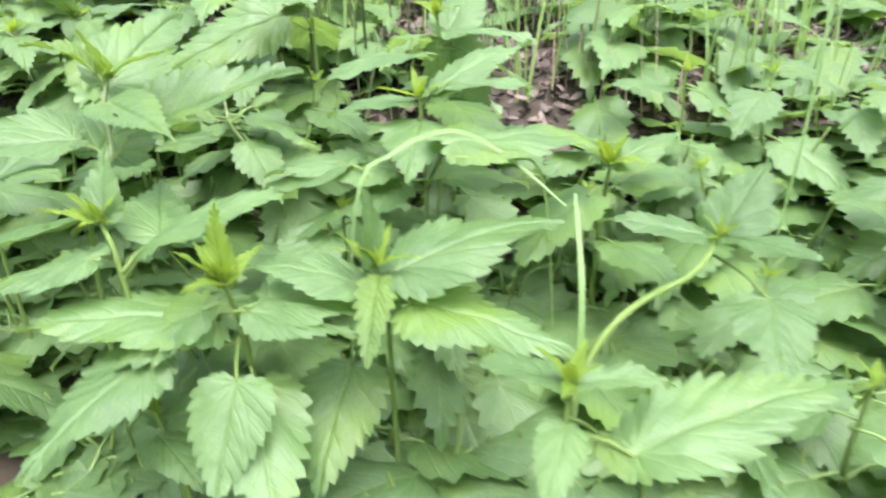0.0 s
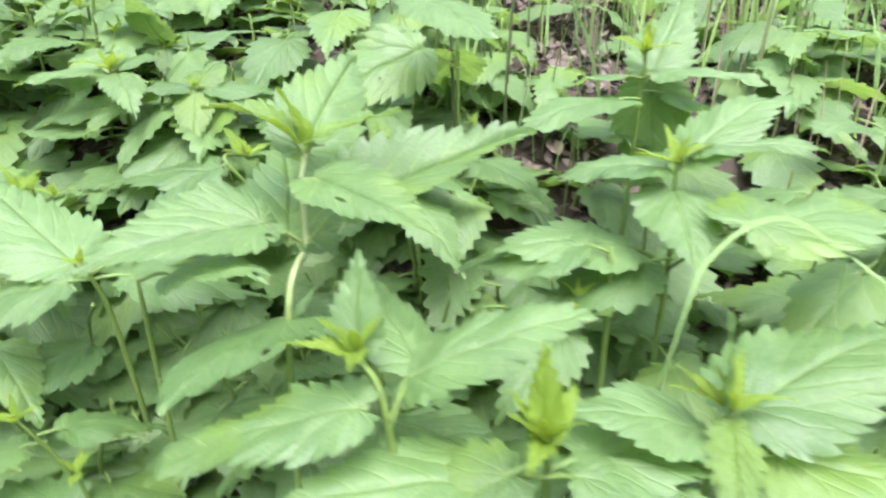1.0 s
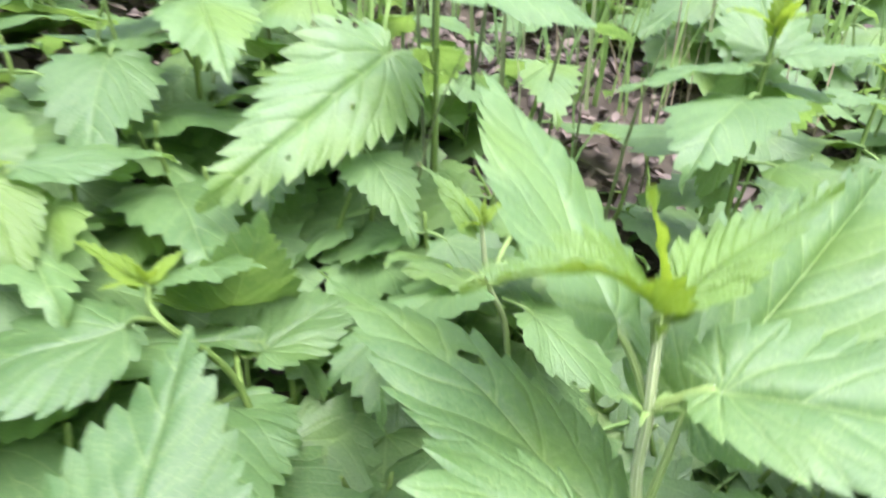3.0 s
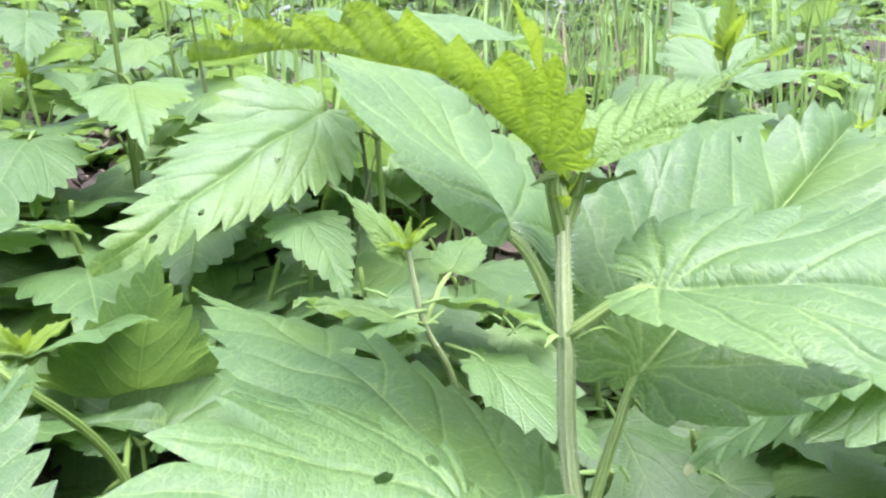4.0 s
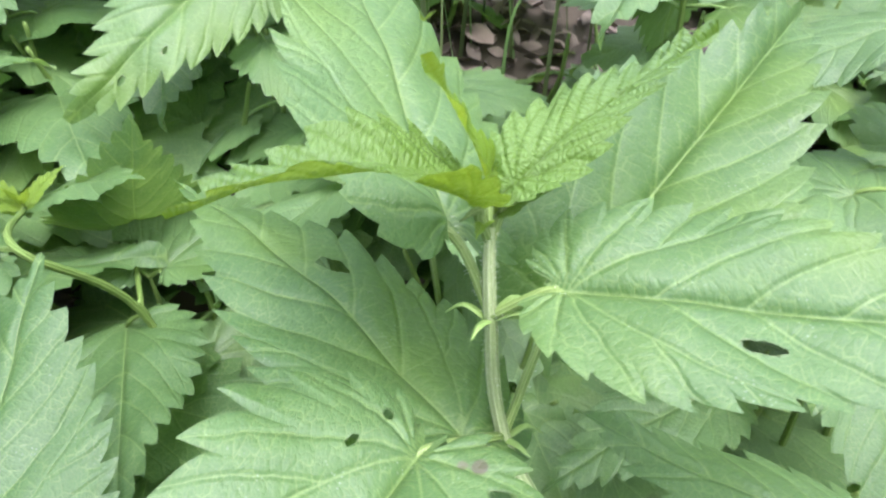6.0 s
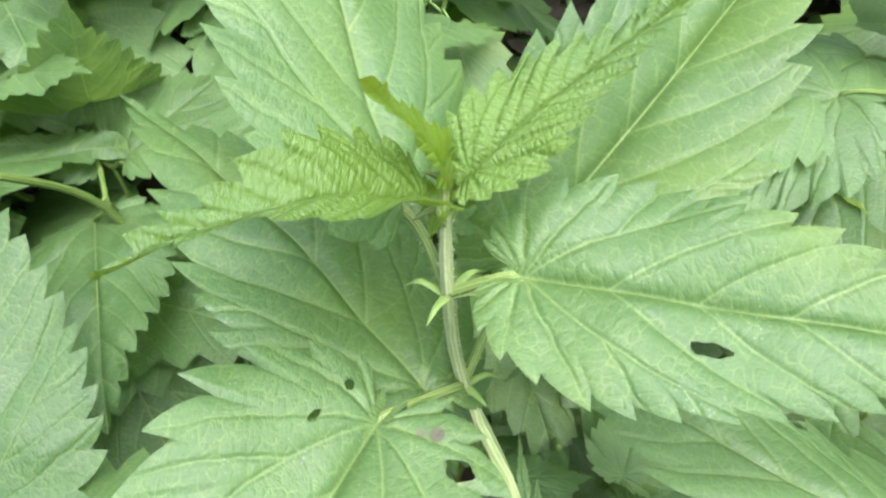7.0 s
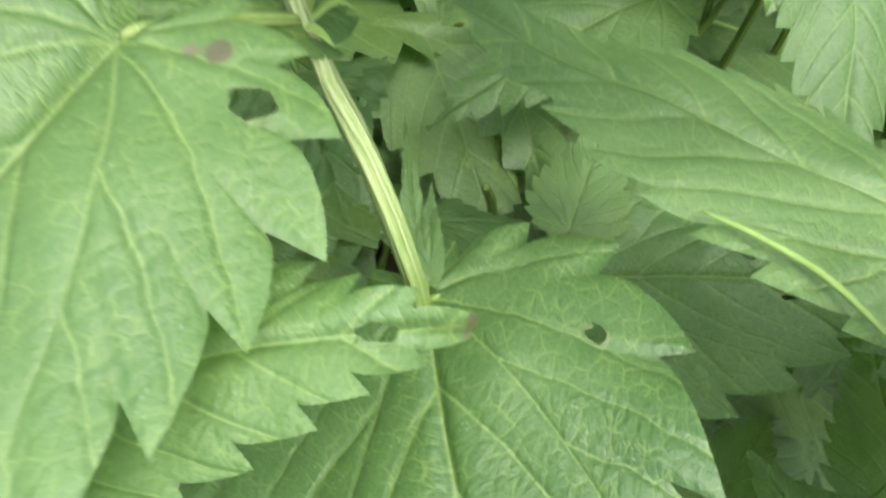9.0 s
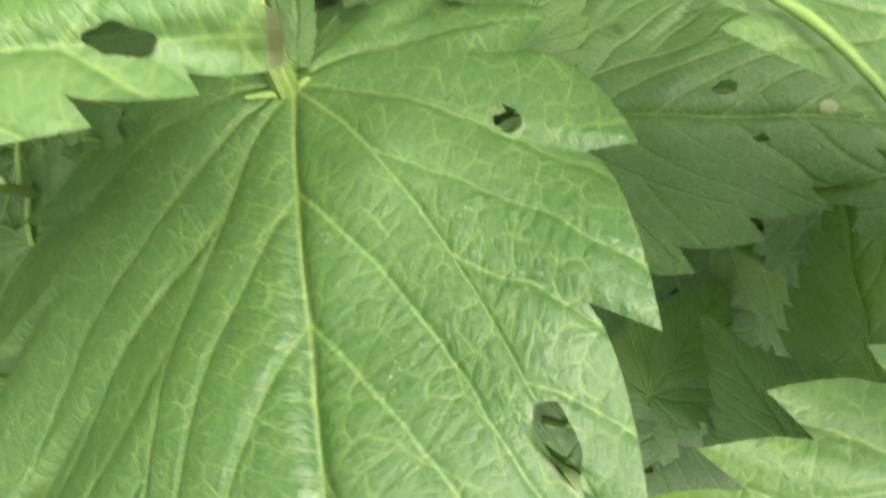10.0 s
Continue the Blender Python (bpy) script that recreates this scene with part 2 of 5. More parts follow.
PETIOLE = plain_material("leaf_stalk", (0.1, 0.18, 0.04), (0.2, 0.3, 0.09), 300.0, 0.55, 0.3)
STIPULE = plain_material("stipule", (0.17, 0.27, 0.06), (0.28, 0.4, 0.12), 300.0, 0.55, 0.2, (1, 1, 1), 0.25)
HAIR = plain_material("stinging_hair", (0.5, 0.55, 0.35), (0.7, 0.72, 0.55), 300.0, 0.35, 0.0, (1, 1, 1), 0.3)
GRASS = plain_material("grass_blade", (0.13, 0.23, 0.045), (0.28, 0.4, 0.12), 60.0, 0.5, 0.2, (8, 8, 1), 0.3)
PALE = plain_material("pale_grass", (0.125, 0.22, 0.06), (0.225, 0.34, 0.12), 80.0, 0.5, 0.2, (8, 8, 1), 0.25)
SHRUB = plain_material("shrub_leaf", (0.07, 0.15, 0.035), (0.19, 0.31, 0.08), 25.0, 0.5, 0.2, (1, 1, 1), 0.35)
DARK_STALK = plain_material("dark_stalk", (0.035, 0.055, 0.018), (0.12, 0.15, 0.05), 60.0, 0.6, 0.3, (6, 6, 1))
STRAW = plain_material("dry_stalk", (0.2, 0.15, 0.09), (0.42, 0.34, 0.22), 70.0, 0.7, 0.3, (5, 5, 1))
LITTER = plain_material("dead_leaf", (0.02, 0.016, 0.011), (0.175, 0.135, 0.105), 45.0, 0.75, 0.5)
SOIL = plain_material("forest_soil", (0.022, 0.018, 0.011), (0.07, 0.055, 0.037), 34.0, 0.95, 1.0)
BARK = plain_material("bark", (0.05, 0.04, 0.03), (0.16, 0.13, 0.1), 30.0, 0.9, 0.8, (4, 4, 1))

# ---------------------------------------------------------------- mesh helpers


def smooth(mesh):
    mesh.polygons.foreach_set("use_smooth", [True] * len(mesh.polygons))
    return mesh


def mesh_of(name, verts, faces, *mats):
    mesh = bpy.data.meshes.new(name)
    mesh.from_pydata([tuple(v) for v in verts], [], faces)
    for mat in mats:
        mesh.materials.append(mat)
    return smooth(mesh)


def part(name, mesh, parent, label="", m=None):
    """One mesh object under a thing."""
    ob = new(name, mesh)
    ob.parent = parent
    if m is not None:
        ob.matrix_basis = m
    return tagged(ob, label)


def spline(points, n):
    """n + 1 points of a smooth line through the given ones."""
    p = [Vector(q) for q in points]
    p = [2 * p[0] - p[1], *p, 2 * p[-1] - p[-2]]
    out = []
    for k in range(n + 1):
        s = k / n * (len(p) - 3)
        i = min(int(s), len(p) - 4)
        t = s - i
        a, b, c, d = p[i : i + 4]
        out.append(0.5 * (2 * b + (c - a) * t + (2 * a - 5 * b + 4 * c - d) * t * t + (3 * b - a - 3 * c + d) * t**3))
    return out


def tube(points, radii, sides=8, ridge=0.0):
    """Verts and faces of a tapered stalk along points, with ridges on every second side."""
    verts, faces = [], []
    n = len(points)
    for k, p in enumerate(points):
        way = (points[min(k + 1, n - 1)] - points[max(k - 1, 0)]).normalized()
        a = way.cross(Vector((0.31, 0.95, 0.02))).normalized()
        b = way.cross(a)
        r = radii(k / (n - 1))
        for j in range(sides):
            rr = r * (1 + (ridge if j % 2 else -ridge))
            w = 2 * math.pi * j / sides
            verts.append(p + rr * (math.cos(w) * a + math.sin(w) * b))
    for k in range(n - 1):
        for j in range(sides):
            i = (j + 1) % sides
            faces.append((k * sides + j, k * sides + i, (k + 1) * sides + i, (k + 1) * sides + j))
    faces.append(tuple(range(sides))[::-1])
    faces.append(tuple(range((n - 1) * sides, n * sides)))
    return verts, faces


def stalk_mesh(name, points, radii, sides=14, ridge=0.1, mat=None):
    """A ridged green stalk, with its layer for the stripes along it."""
    verts, faces = tube(points, radii, sides, ridge)
    mesh = mesh_of(name, verts, faces, mat or STEM)
    run = np.concatenate([[0], np.cumsum([(points[k + 1] - points[k]).length for k in range(len(points) - 1)])])
    uv = []
    for k in range(len(points) - 1):
        for j in range(sides):
            for jj, kk in ((j, k), (j + 1, k), (j + 1, k + 1), (j, k + 1)):
                uv += [jj / sides, run[kk]]
    uv += [0.0, 0.0] * (2 * sides)
    mesh.uv_layers.new(name="lay").data.foreach_set("uv", uv)
    return mesh


OUTLINE = ((0, 0), (-0.045, 0.1), (-0.075, 0.3), (-0.06, 0.55), (0.0, 0.8), (0.1, 0.97), (0.21, 1.0), (0.36, 0.9), (0.53, 0.69), (0.69, 0.43), (0.84, 0.18), (0.94, 0.05), (1, 0))


def blade(seed, width=0.62, teeth=12, sub=4, cols=20, depth=0.06, curl=0.5, fold=0.1, quilt=0.012, wave=0.02, holes=(), size=0.1, mat=None, stalk=0.0, name="nettle_leaf", veins=0.16, scars=(), lopsided=0.0):
    """A toothed nettle leaf from its base (origin) to its tip (1, 0, 0), upper face to +z.
    curl: radians by which it bends down along its length; fold: rise of the halves; holes: (along, across, half length, half width)."""
    rng = np.random.default_rng(seed)
    fine = np.array([tuple(p) for p in spline([Vector((x, y * width * 0.47, 0)) for x, y in OUTLINE], 220)])[:, :2]
    run = np.concatenate([[0], np.cumsum(np.hypot(*np.diff(fine, axis=0).T))])
    run /= run[-1]
    cuts = np.cumsum(np.concatenate([[0], (1 + 0.3 * (rng.random(teeth) - 0.5)) * np.minimum(0.62 + 1.5 * np.arange(teeth) / teeth, 1)]))
    cuts /= cuts[-1]
    phase, reach = [], []
    for k in range(teeth):
        span = 1.0 + 0.3 * (rng.random() - 0.5)
        for j in range(sub):
            f = j / sub
            phase.append(cuts[k] + (cuts[k + 1] - cuts[k]) * f)
            reach.append(span * (f * sub / (sub - 1)) ** 0.62)
    phase, reach = np.array(phase + [1.0]), np.array(reach + [0.0])
    ex, ey = np.interp(phase, run, fine[:, 0]), np.interp(phase, run, fine[:, 1])
    tx, ty = np.gradient(np.interp(phase, run, fine[:, 0])), np.gradient(np.interp(phase, run, fine[:, 1]))
    tl = np.hypot(tx, ty) + 1e-9
    tx, ty = tx / tl, ty / tl
    big = depth * (0.72 + 0.28 * np.sin(np.pi * np.clip(phase * 0.95 + 0.02, 0, 1))) * np.clip((1.02 - phase) * 7, 0, 1) * np.clip(0.42 + phase * 1.9, 0, 1)
    sx, sy = reach * big * (0.9 * -ty + 0.34 * tx), reach * big * (0.9 * tx + 0.34 * ty)
    v = np.linspace(-1, 1, cols + 1)
    a = phase[:, None] * np.ones_like(v)
    vv = np.ones_like(phase)[:, None] * v
    av, sg = np.abs(vv), np.sign(vv)
    mid = np.clip((a - 0.58) / 0.42, 0, 1) ** 1.0
    tooth = np.clip((av - 0.66) / 0.34, 0, 1) ** 1.5
    even = 1 + (0.07 * (rng.random() - 0.5) + lopsided) * sg
    x = mid + (ex[:, None] - mid) * av + tooth * sx[:, None]
    y = sg * even * (ey[:, None] * av**1.4 + tooth * sy[:, None])
    gone, scar, hue = np.zeros(x.shape, bool), np.zeros(x.shape), np.full(x.shape, 0.7)
    for hu, hv, ha, hb in holes:
        dx_, dy_ = (x - hu) / ha, (y - hv) / hb
        turn_ = np.arctan2(dy_, dx_)
        rim = 1 + 0.16 * np.sin(2 * turn_ + hu * 40) + 0.1 * np.sin(5 * turn_ + hv * 60)
        far_ = np.hypot(dx_, dy_) / rim
        inside = (far_ < 1) & ~gone
        grow = 1 / np.maximum(far_, 0.05)
        x, y = np.where(inside, hu + (x - hu) * grow, x), np.where(inside, hv + (y - hv) * grow, y)
        gone |= inside
        scar = np.maximum(scar, 0.5 * np.clip((1.3 - far_) / 0.3, 0, 1))
    for hu, hv, hr, tint in scars:
        near = np.clip(1.5 - np.hypot(x - hu, y - hv) / hr, 0, 1)
        scar, hue = np.maximum(scar, near), np.where(near > 0, tint, hue)
    half = np.maximum(ey[:, None], 0.02)
    ph = rng.random(6) * 6.28
    z = fold * np.abs(y)
    lead = x - 1.3 * np.abs(y) - 18 * np.abs(y) ** 3
    wing = x - 0.45 * np.abs(y) - 0.9 * y * y
    reach_ = np.where(wing < 0, np.maximum(0.7 * np.abs(y), 0.02), 0.62 * veins)
    pillow = np.where(lead < 0, np.minimum(np.abs(np.sin(np.pi * wing / reach_)), np.clip(np.abs(lead) / 0.06, 0, 1)), np.abs(np.sin(np.pi * lead / veins)))
    z = z + quilt * pillow**0.8 * np.sin(np.pi * np.clip(av, 0, 1) ** 0.8) ** 0.6 * np.clip(half / 0.15, 0.2, 1)
    z = z + wave * av**2 * (np.sin(9 * a + ph[0] + 1.5 * sg) + 0.6 * np.sin(19 * a + ph[1] - sg)) * np.clip(a * 6, 0, 1)
    z = z + 0.25 * wave * tooth * np.sin(40 * a + ph[4])
    z = z - 0.010 * np.exp(-((y / 0.016) ** 2)) + 0.009 * np.sin(17 * x + ph[2]) * np.sin(14 * y + ph[3])
    z = z + 0.15 * wave * np.sin(37 * x + 9 * y + ph[5]) * np.sin(31 * y - 8 * x + ph[1]) * np.clip(av * 2.5, 0, 1)
    z = z - 0.06 * av**3 * half / 0.3
    steps = np.linspace(-0.3, 1.4, 180)
    ang = -curl * np.clip(steps, 0, 1.4) ** 1.15 + 0.12 * np.sin(5 * steps + ph[5]) * np.clip(steps, 0, 1)
    dx = steps[1] - steps[0]
    cx, cz = np.cumsum(np.cos(ang)) * dx, np.cumsum(np.sin(ang)) * dx
    cx, cz = cx - np.interp(0, steps, cx), cz - np.interp(0, steps, cz)
    bow = 0.16 * (rng.random() - 0.5)
    px, pz, pa = np.interp(x, steps, cx), np.interp(x, steps, cz), np.interp(x, steps, ang)
    X, Z = px - np.sin(pa) * z, pz + np.cos(pa) * z
    tip = np.array([np.interp(1, steps, cx), np.interp(1, steps, cz)])
    chord = np.hypot(*tip)
    c, s = tip / chord
    X, Z = (c * X + s * Z) / chord, (-s * X + c * Z) / chord
    Y = y / chord + bow * X * (1 - X)
    rows, ncol = X.shape
    verts = np.stack([X, Y, Z], -1).reshape(-1, 3)
    faces = []
    fx, fy = (x * size).ravel(), (y * size).ravel()
    fu, fv = x.ravel(), y.ravel()
    fs, fh = scar.ravel(), hue.ravel()
    off = rng.random(2) * 3
    for i in range(rows - 1):
        for j in range(ncol - 1):
            q = i * ncol + j
            if gone[i : i + 2, j : j + 2].all():
                continue
            faces.append((q, q + ncol, q + ncol + 1, q + 1))
    if stalk:
        lo = len(verts)
        line = spline([(0.004, 0, -0.006), (-0.35 * stalk, 0, -0.06 * stalk), (-stalk, 0, -0.35 * stalk)], 4)
        tv, tf = tube(line, lambda f: 0.008 + 0.004 * f, 5)
        verts = np.concatenate([verts, np.array([tuple(q) for q in tv])])
        nleaf = len(faces)
        faces += [tuple(q + lo for q in face) for face in tf]
        fx, fy, fu, fv, fs, fh = (np.concatenate([w, np.zeros(len(tv))]) for w in (fx, fy, fu, fv, fs, fh))
    mesh = mesh_of(name, verts, faces, mat or LEAF, *([PETIOLE] if stalk else []))
    if stalk:
        mesh.polygons.foreach_set("material_index", [0] * nleaf + [1] * (len(faces) - nleaf))
    index = np.empty(len(mesh.loops), np.int32)
    mesh.loops.foreach_get("vertex_index", index)
    for layer, a, b in (("lay", fu, fv), ("grain", fx + off[0], fy + off[1]), ("scar", fs, fh)):
        data = np.stack([a[index], b[index]], -1).ravel()
        mesh.uv_layers.new(name=layer).data.foreach_set("uv", data)
    return mesh


def laid(base, tip, roll=0.0, up=(0, 0, 1)):
    """The pose of a leaf from its base to its tip, its upper face as far up as it can be, then rolled to its right by degrees."""
    x = Vector(tip) - Vector(base)
    length = x.length
    x.normalize()
    z = Vector(up) - x * x.dot(Vector(up))
    z.normalize()
    z = Matrix.Rotation(radians(roll), 3, x) @ z
    y = z.cross(x)
    m = Matrix((x, y, z)).transposed().to_4x4()
    return Matrix.Translation(base) @ m @ Matrix.Diagonal((length, length, length, 1))


def ground_height(x, y):
    ys = (-3.0, 0.0, 0.3, 0.6, 0.75, 0.9, 1.1, 1.6, 3.0, 8.0, 40.0)
    zs = (0.3, 0.44, 0.48, 0.56, 0.64, 0.70, 0.745, 0.79, 0.92, 1.25, 3.0)
    base = float(np.interp(y, ys, zs))
    return base + 0.018 * noise.noise((x * 3.1, y * 3.1, 0)) + 0.008 * noise.noise((x * 11, y * 11, 3))


POOL = [blade(900 + k, 0.55 + 0.03 * (k % 4), 12, 3, 8, 0.068, 0.35 + 0.12 * (k % 5), 0.05 + 0.05 * (k % 3), 0.003, 0.03, (), 0.09, LEAF, 0.22) for k in range(10)]
POOL_FAR = [blade(960 + k, 0.56, 10, 2, 4, 0.075, 0.45, 0.1, 0.0, 0.03, (), 0.09, LEAF, 0.2) for k in range(6)]
POOL_EDGE = [blade(980 + k, 0.56, 8, 2, 2, 0.08, 0.45, 0.1, 0.0, 0.03, (), 0.09, LEAF, 0.2) for k in range(4)]
POOL_YOUNG = [blade(930 + k, 0.33, 10, 3, 8, 0.045, 0.35 + 0.25 * (k % 2), 0.35, 0.012, 0.02, (), 0.04, TIP, 0.08) for k in range(4)]


STEM_OF = {}  # the stem material of each nettle that has its own


def nettle(label, points, radius=0.0017, low=3, seed=1, low_from=0.06, low_len=0.095, turn=0.0, group="nettles", mat=None):
    """A nettle: an Empty at its root, a ridged stem up to its top, with drooping leaf pairs below the height that low_from leaves free.
    points: from top to as low as it is seen; the root is set below the last of them."""
    rng = random.Random(seed)
    last = Vector(points[-1])
    lean = (last - Vector(points[0])).normalized() if len(points) > 1 else Vector((0, 0, -1))
    gz = ground_height(last.x, last.y)
    drop = last.z - gz
    root = Vector((last.x + 0.25 * lean.x * drop, last.y + 0.25 * lean.y * drop, 0))
    root.z = ground_height(root.x, root.y) - 0.01
    thing = tagged(new("nettle_plant"), label, "plant", group)
    thing.location = root
    STEM_OF[thing.name] = mat
    line = spline([Vector(p) - root for p in points] + ([Vector((0, 0, 0))] if drop > 0.03 else []), 26)
    part("stem", stalk_mesh("nettle_stem", line, lambda f: radius * (0.62 + 0.55 * f**0.7), mat=mat), thing)
    total = sum((line[k + 1] - line[k]).length for k in range(26))
    place = low_from
    for k in range(low):
        f = place / total
        if f > 0.93:
            break
        s = f * 26
        p = line[int(s)].lerp(line[min(int(s) + 1, 26)], s - int(s))
        for flip in (0, math.pi):
            a = turn + flip + (math.pi / 2 if k % 2 else 0) + rng.uniform(-0.25, 0.25)
            out = Vector((math.cos(a), math.sin(a), 0))
            size = low_len * rng.uniform(0.85, 1.12)
            b = p + out * size * 0.22 + Vector((0, 0, size * 0.06))
            t = b + (out + Vector((0, 0, rng.uniform(-0.75, -0.15)))).normalized() * size
            part("leaf", rng.choice(POOL), thing, "", laid(b, t, rng.uniform(-12, 12)))
        place += rng.uniform(0.04, 0.06)
    return thing


def leaf(plant, base, tip, join=None, roll=0.0, width=0.62, seed=1, curl=0.5, fold=0.1, young=False, holes=(), quilt=None, wave=0.024, teeth=None, up=(0, 0, 1), label="", thick=0.00095, depth=0.058, scars=(), lopsided=0.0):
    """A leaf of a plant, placed in the world, with its stalk from the join on the stem."""
    length = (Vector(tip) - Vector(base)).length
    teeth = teeth or max(10, min(17, int(9.5 + length * 68)))
    quilt = quilt if quilt is not None else (0.012 if young else 0.004)
    close = bool(holes or scars)
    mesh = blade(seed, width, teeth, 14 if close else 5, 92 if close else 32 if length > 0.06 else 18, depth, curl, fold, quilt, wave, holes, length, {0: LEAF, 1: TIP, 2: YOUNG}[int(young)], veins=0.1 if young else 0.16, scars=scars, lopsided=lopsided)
    here = Vector(plant.location)
    ob = part("leaf", mesh, plant, label, Matrix.Translation(-here) @ laid(base, tip, roll, up))
    if join is not None:
        a, b = Vector(join) - here, Vector(base) - here
        way = (Vector(tip) - Vector(base)).normalized()
        mid = a.lerp(b, 0.55) + Vector((0, 0, 0.06 * (b - a).length))
        face = (ob.matrix_basis.to_3x3() @ Vector((0, 0, 1))).normalized()
        line = spline([a, mid, b - way * 0.0022 - face * 0.0016, b + way * 0.001 - face * 0.004], 12)
        part("petiole", stalk_mesh("nettle_petiole", line, lambda f: thick * (1.2 - 0.4 * f) * min(1, 0.1 + (1 - f) * 3), 10, 0.1, LEAF_STALK if STEM_OF.get(plant.name) else STEM), ob, "", ob.matrix_basis.inverted())
    return ob


def bud(plant, at, seed=3, size=0.02, way=(0, 0, 1), count=5):
    """The tuft of unfolding leaves at a shoot's tip."""
    rng = random.Random(seed)
    here = Vector(plant.location)
    up = Vector(way).normalized()
    for k in range(count):
        # a spreading outer pair, then steeper ones inside
        a = seed + (k % 2) * math.pi + (k // 2) * math.pi / 2 + rng.uniform(-0.25, 0.25)
        out = Vector((math.cos(a), math.sin(a), 0))
        rise = 0.3 + 0.75 * (k // 2)
        t = (out + up * rise).normalized() * size * rng.uniform(0.9, 1.25) * (1.25 - 0.13 * k)
        b = Vector(at) - here + out * 0.0012 + up * 0.001 * k
        part("young_leaf", rng.choice(POOL_YOUNG), plant, "", laid(b, b + t, rng.uniform(-15, 15), (0.001, 0.002, 1)))


def stipules(plant, at, seed=5, size=0.0095, count=5):
    """Small pointed scales round a node of the stem."""
    rng = random.Random(seed)
    here = Vector(plant.location)
    for k in range(count):
        a = k * 2 * math.pi / count + rng.uniform(-0.4, 0.4)
        out = Vector((math.cos(a), math.sin(a), 0))
        line = spline([out * 0.0012, out * size * 0.6 + Vector((0, 0, size * 0.25)), out * size + Vector((0, 0, size * rng.uniform(-0.3, 0.5)))], 6)
        verts, faces = [], []
        wide = out.cross(Vector((0, 0, 1))) * size * 0.105
        for i, p in enumerate(line):
            w = wide * (1 - i / 6) ** 0.7 + wide * 0.04
            verts += [p - w, p + Vector((0, 0, 0.0004)), p + w]
        for i in range(6):
            for j in (0, 1):
                q = i * 3 + j
                faces.append((q, q + 1, q + 4, q + 3))
        part("stipule", mesh_of("stipule", verts, faces, STIPULE), plant, "", Matrix.Translation(Vector(at) - here))


def hairs(plant, points, reach, count, seed=8, length=0.0009):
    """The fine stinging hairs along a stem or stalk."""
    rng = random.Random(seed)
    here = Vector(plant.location)
    line = spline([Vector(p) - here for p in points], 40)
    verts, faces = [], []
    for k in range(count):
        s = rng.uniform(0, 39.9)
        p = line[int(s)].lerp(line[int(s) + 1], s - int(s))
        way = (line[int(s) + 1] - line[int(s)]).normalized()
        out = Vector((rng.gauss(0, 1), rng.gauss(0, 1), rng.gauss(0, 1)))
        out = (out - way * out.dot(way)).normalized()
        a, b = way.cross(out), way
        root = p + out * reach * 0.9
        tip = root + (out + way * rng.uniform(-0.3, 0.3)).normalized() * length * rng.uniform(0.5, 1.3)
        lo = len(verts)
        r = 0.00006
        verts += [root + a * r, root - a * r * 0.5 + b * r, root - a * r * 0.5 - b * r, tip]
        faces += [(lo, lo + 1, lo + 3), (lo + 1, lo + 2, lo + 3), (lo + 2, lo, lo + 3)]
    tagged(part("stinging_hairs", mesh_of("stinging_hairs", verts, faces, HAIR), plant, "fine pale stinging hairs"), kind="stuff")

# ---------------------------------------------------------------- the ground


def build_ground():
    xs = np.concatenate([np.linspace(-40, -3, 14), np.linspace(-2.5, 3.5, 121), np.linspace(4, 40, 14)])
    ys = np.concatenate([np.linspace(-30, -1.5, 10), np.linspace(-1, 4, 101), np.linspace(4.5, 40, 20)])
    verts = [(x, y, ground_height(x, y)) for y in ys for x in xs]
    n = len(xs)
    faces = [(j * n + i, j * n + i + 1, (j + 1) * n + i + 1, (j + 1) * n + i) for j in range(len(ys) - 1) for i in range(n - 1)]
    ob = new("ground", mesh_of("ground", verts, faces, SOIL))
    tagged(ob, "dark brown forest soil on a gentle rising bank", "ground", kind="structure")


build_ground()


def build_litter():
    """Dead leaves, curled and overlapping, all over the soil."""
    rng = np.random.default_rng(11)
    verts, faces = [], []
    for k in range(15000):
        x, y = (rng.uniform(-0.6, 0.8), rng.uniform(0.6, 1.4)) if k % 4 else (rng.normal(0.1, 1.2), rng.normal(0.7, 1.2))
        if y < 0.6 and rng.random() < 0.7:
            continue
        size = rng.uniform(0.004, 0.01) * (1.8 if rng.random() < 0.06 else 1.0)
        a, tilt, roll = rng.uniform(0, 6.28), rng.uniform(-0.8, 0.8), rng.uniform(-0.8, 0.8)
        m = Matrix.Translation((x, y, ground_height(x, y) + rng.uniform(0.002, 0.012))) @ Euler((tilt, roll, a)).to_matrix().to_4x4()
        cup = rng.uniform(-0.9, 1.0)
        lo = len(verts)
        for u, w in ((-1, 0.02), (-0.55, 0.38), (0, 0.5), (0.5, 0.36), (1, 0.02)):
            w *= rng.uniform(0.8, 1.2)
            for s in (-1, 0, 1):
                verts.append(m @ Vector((u * size, s * w * size, size * (cup * (s * s * w + 0.35 * u * u) + rng.uniform(-0.06, 0.06)))))
        for i in range(4):
            for j in (0, 1):
                q = lo + i * 3 + j
                faces.append((q, q + 1, q + 4, q + 3))
    ob = new("leaf_litter", mesh_of("leaf_litter", verts, faces, LITTER))
    tagged(ob, "brown and pinkish dead leaves scattered on the soil", "leaf litter", kind="stuff")


build_litter()

# ---------------------------------------------------------------- the fitted nettles

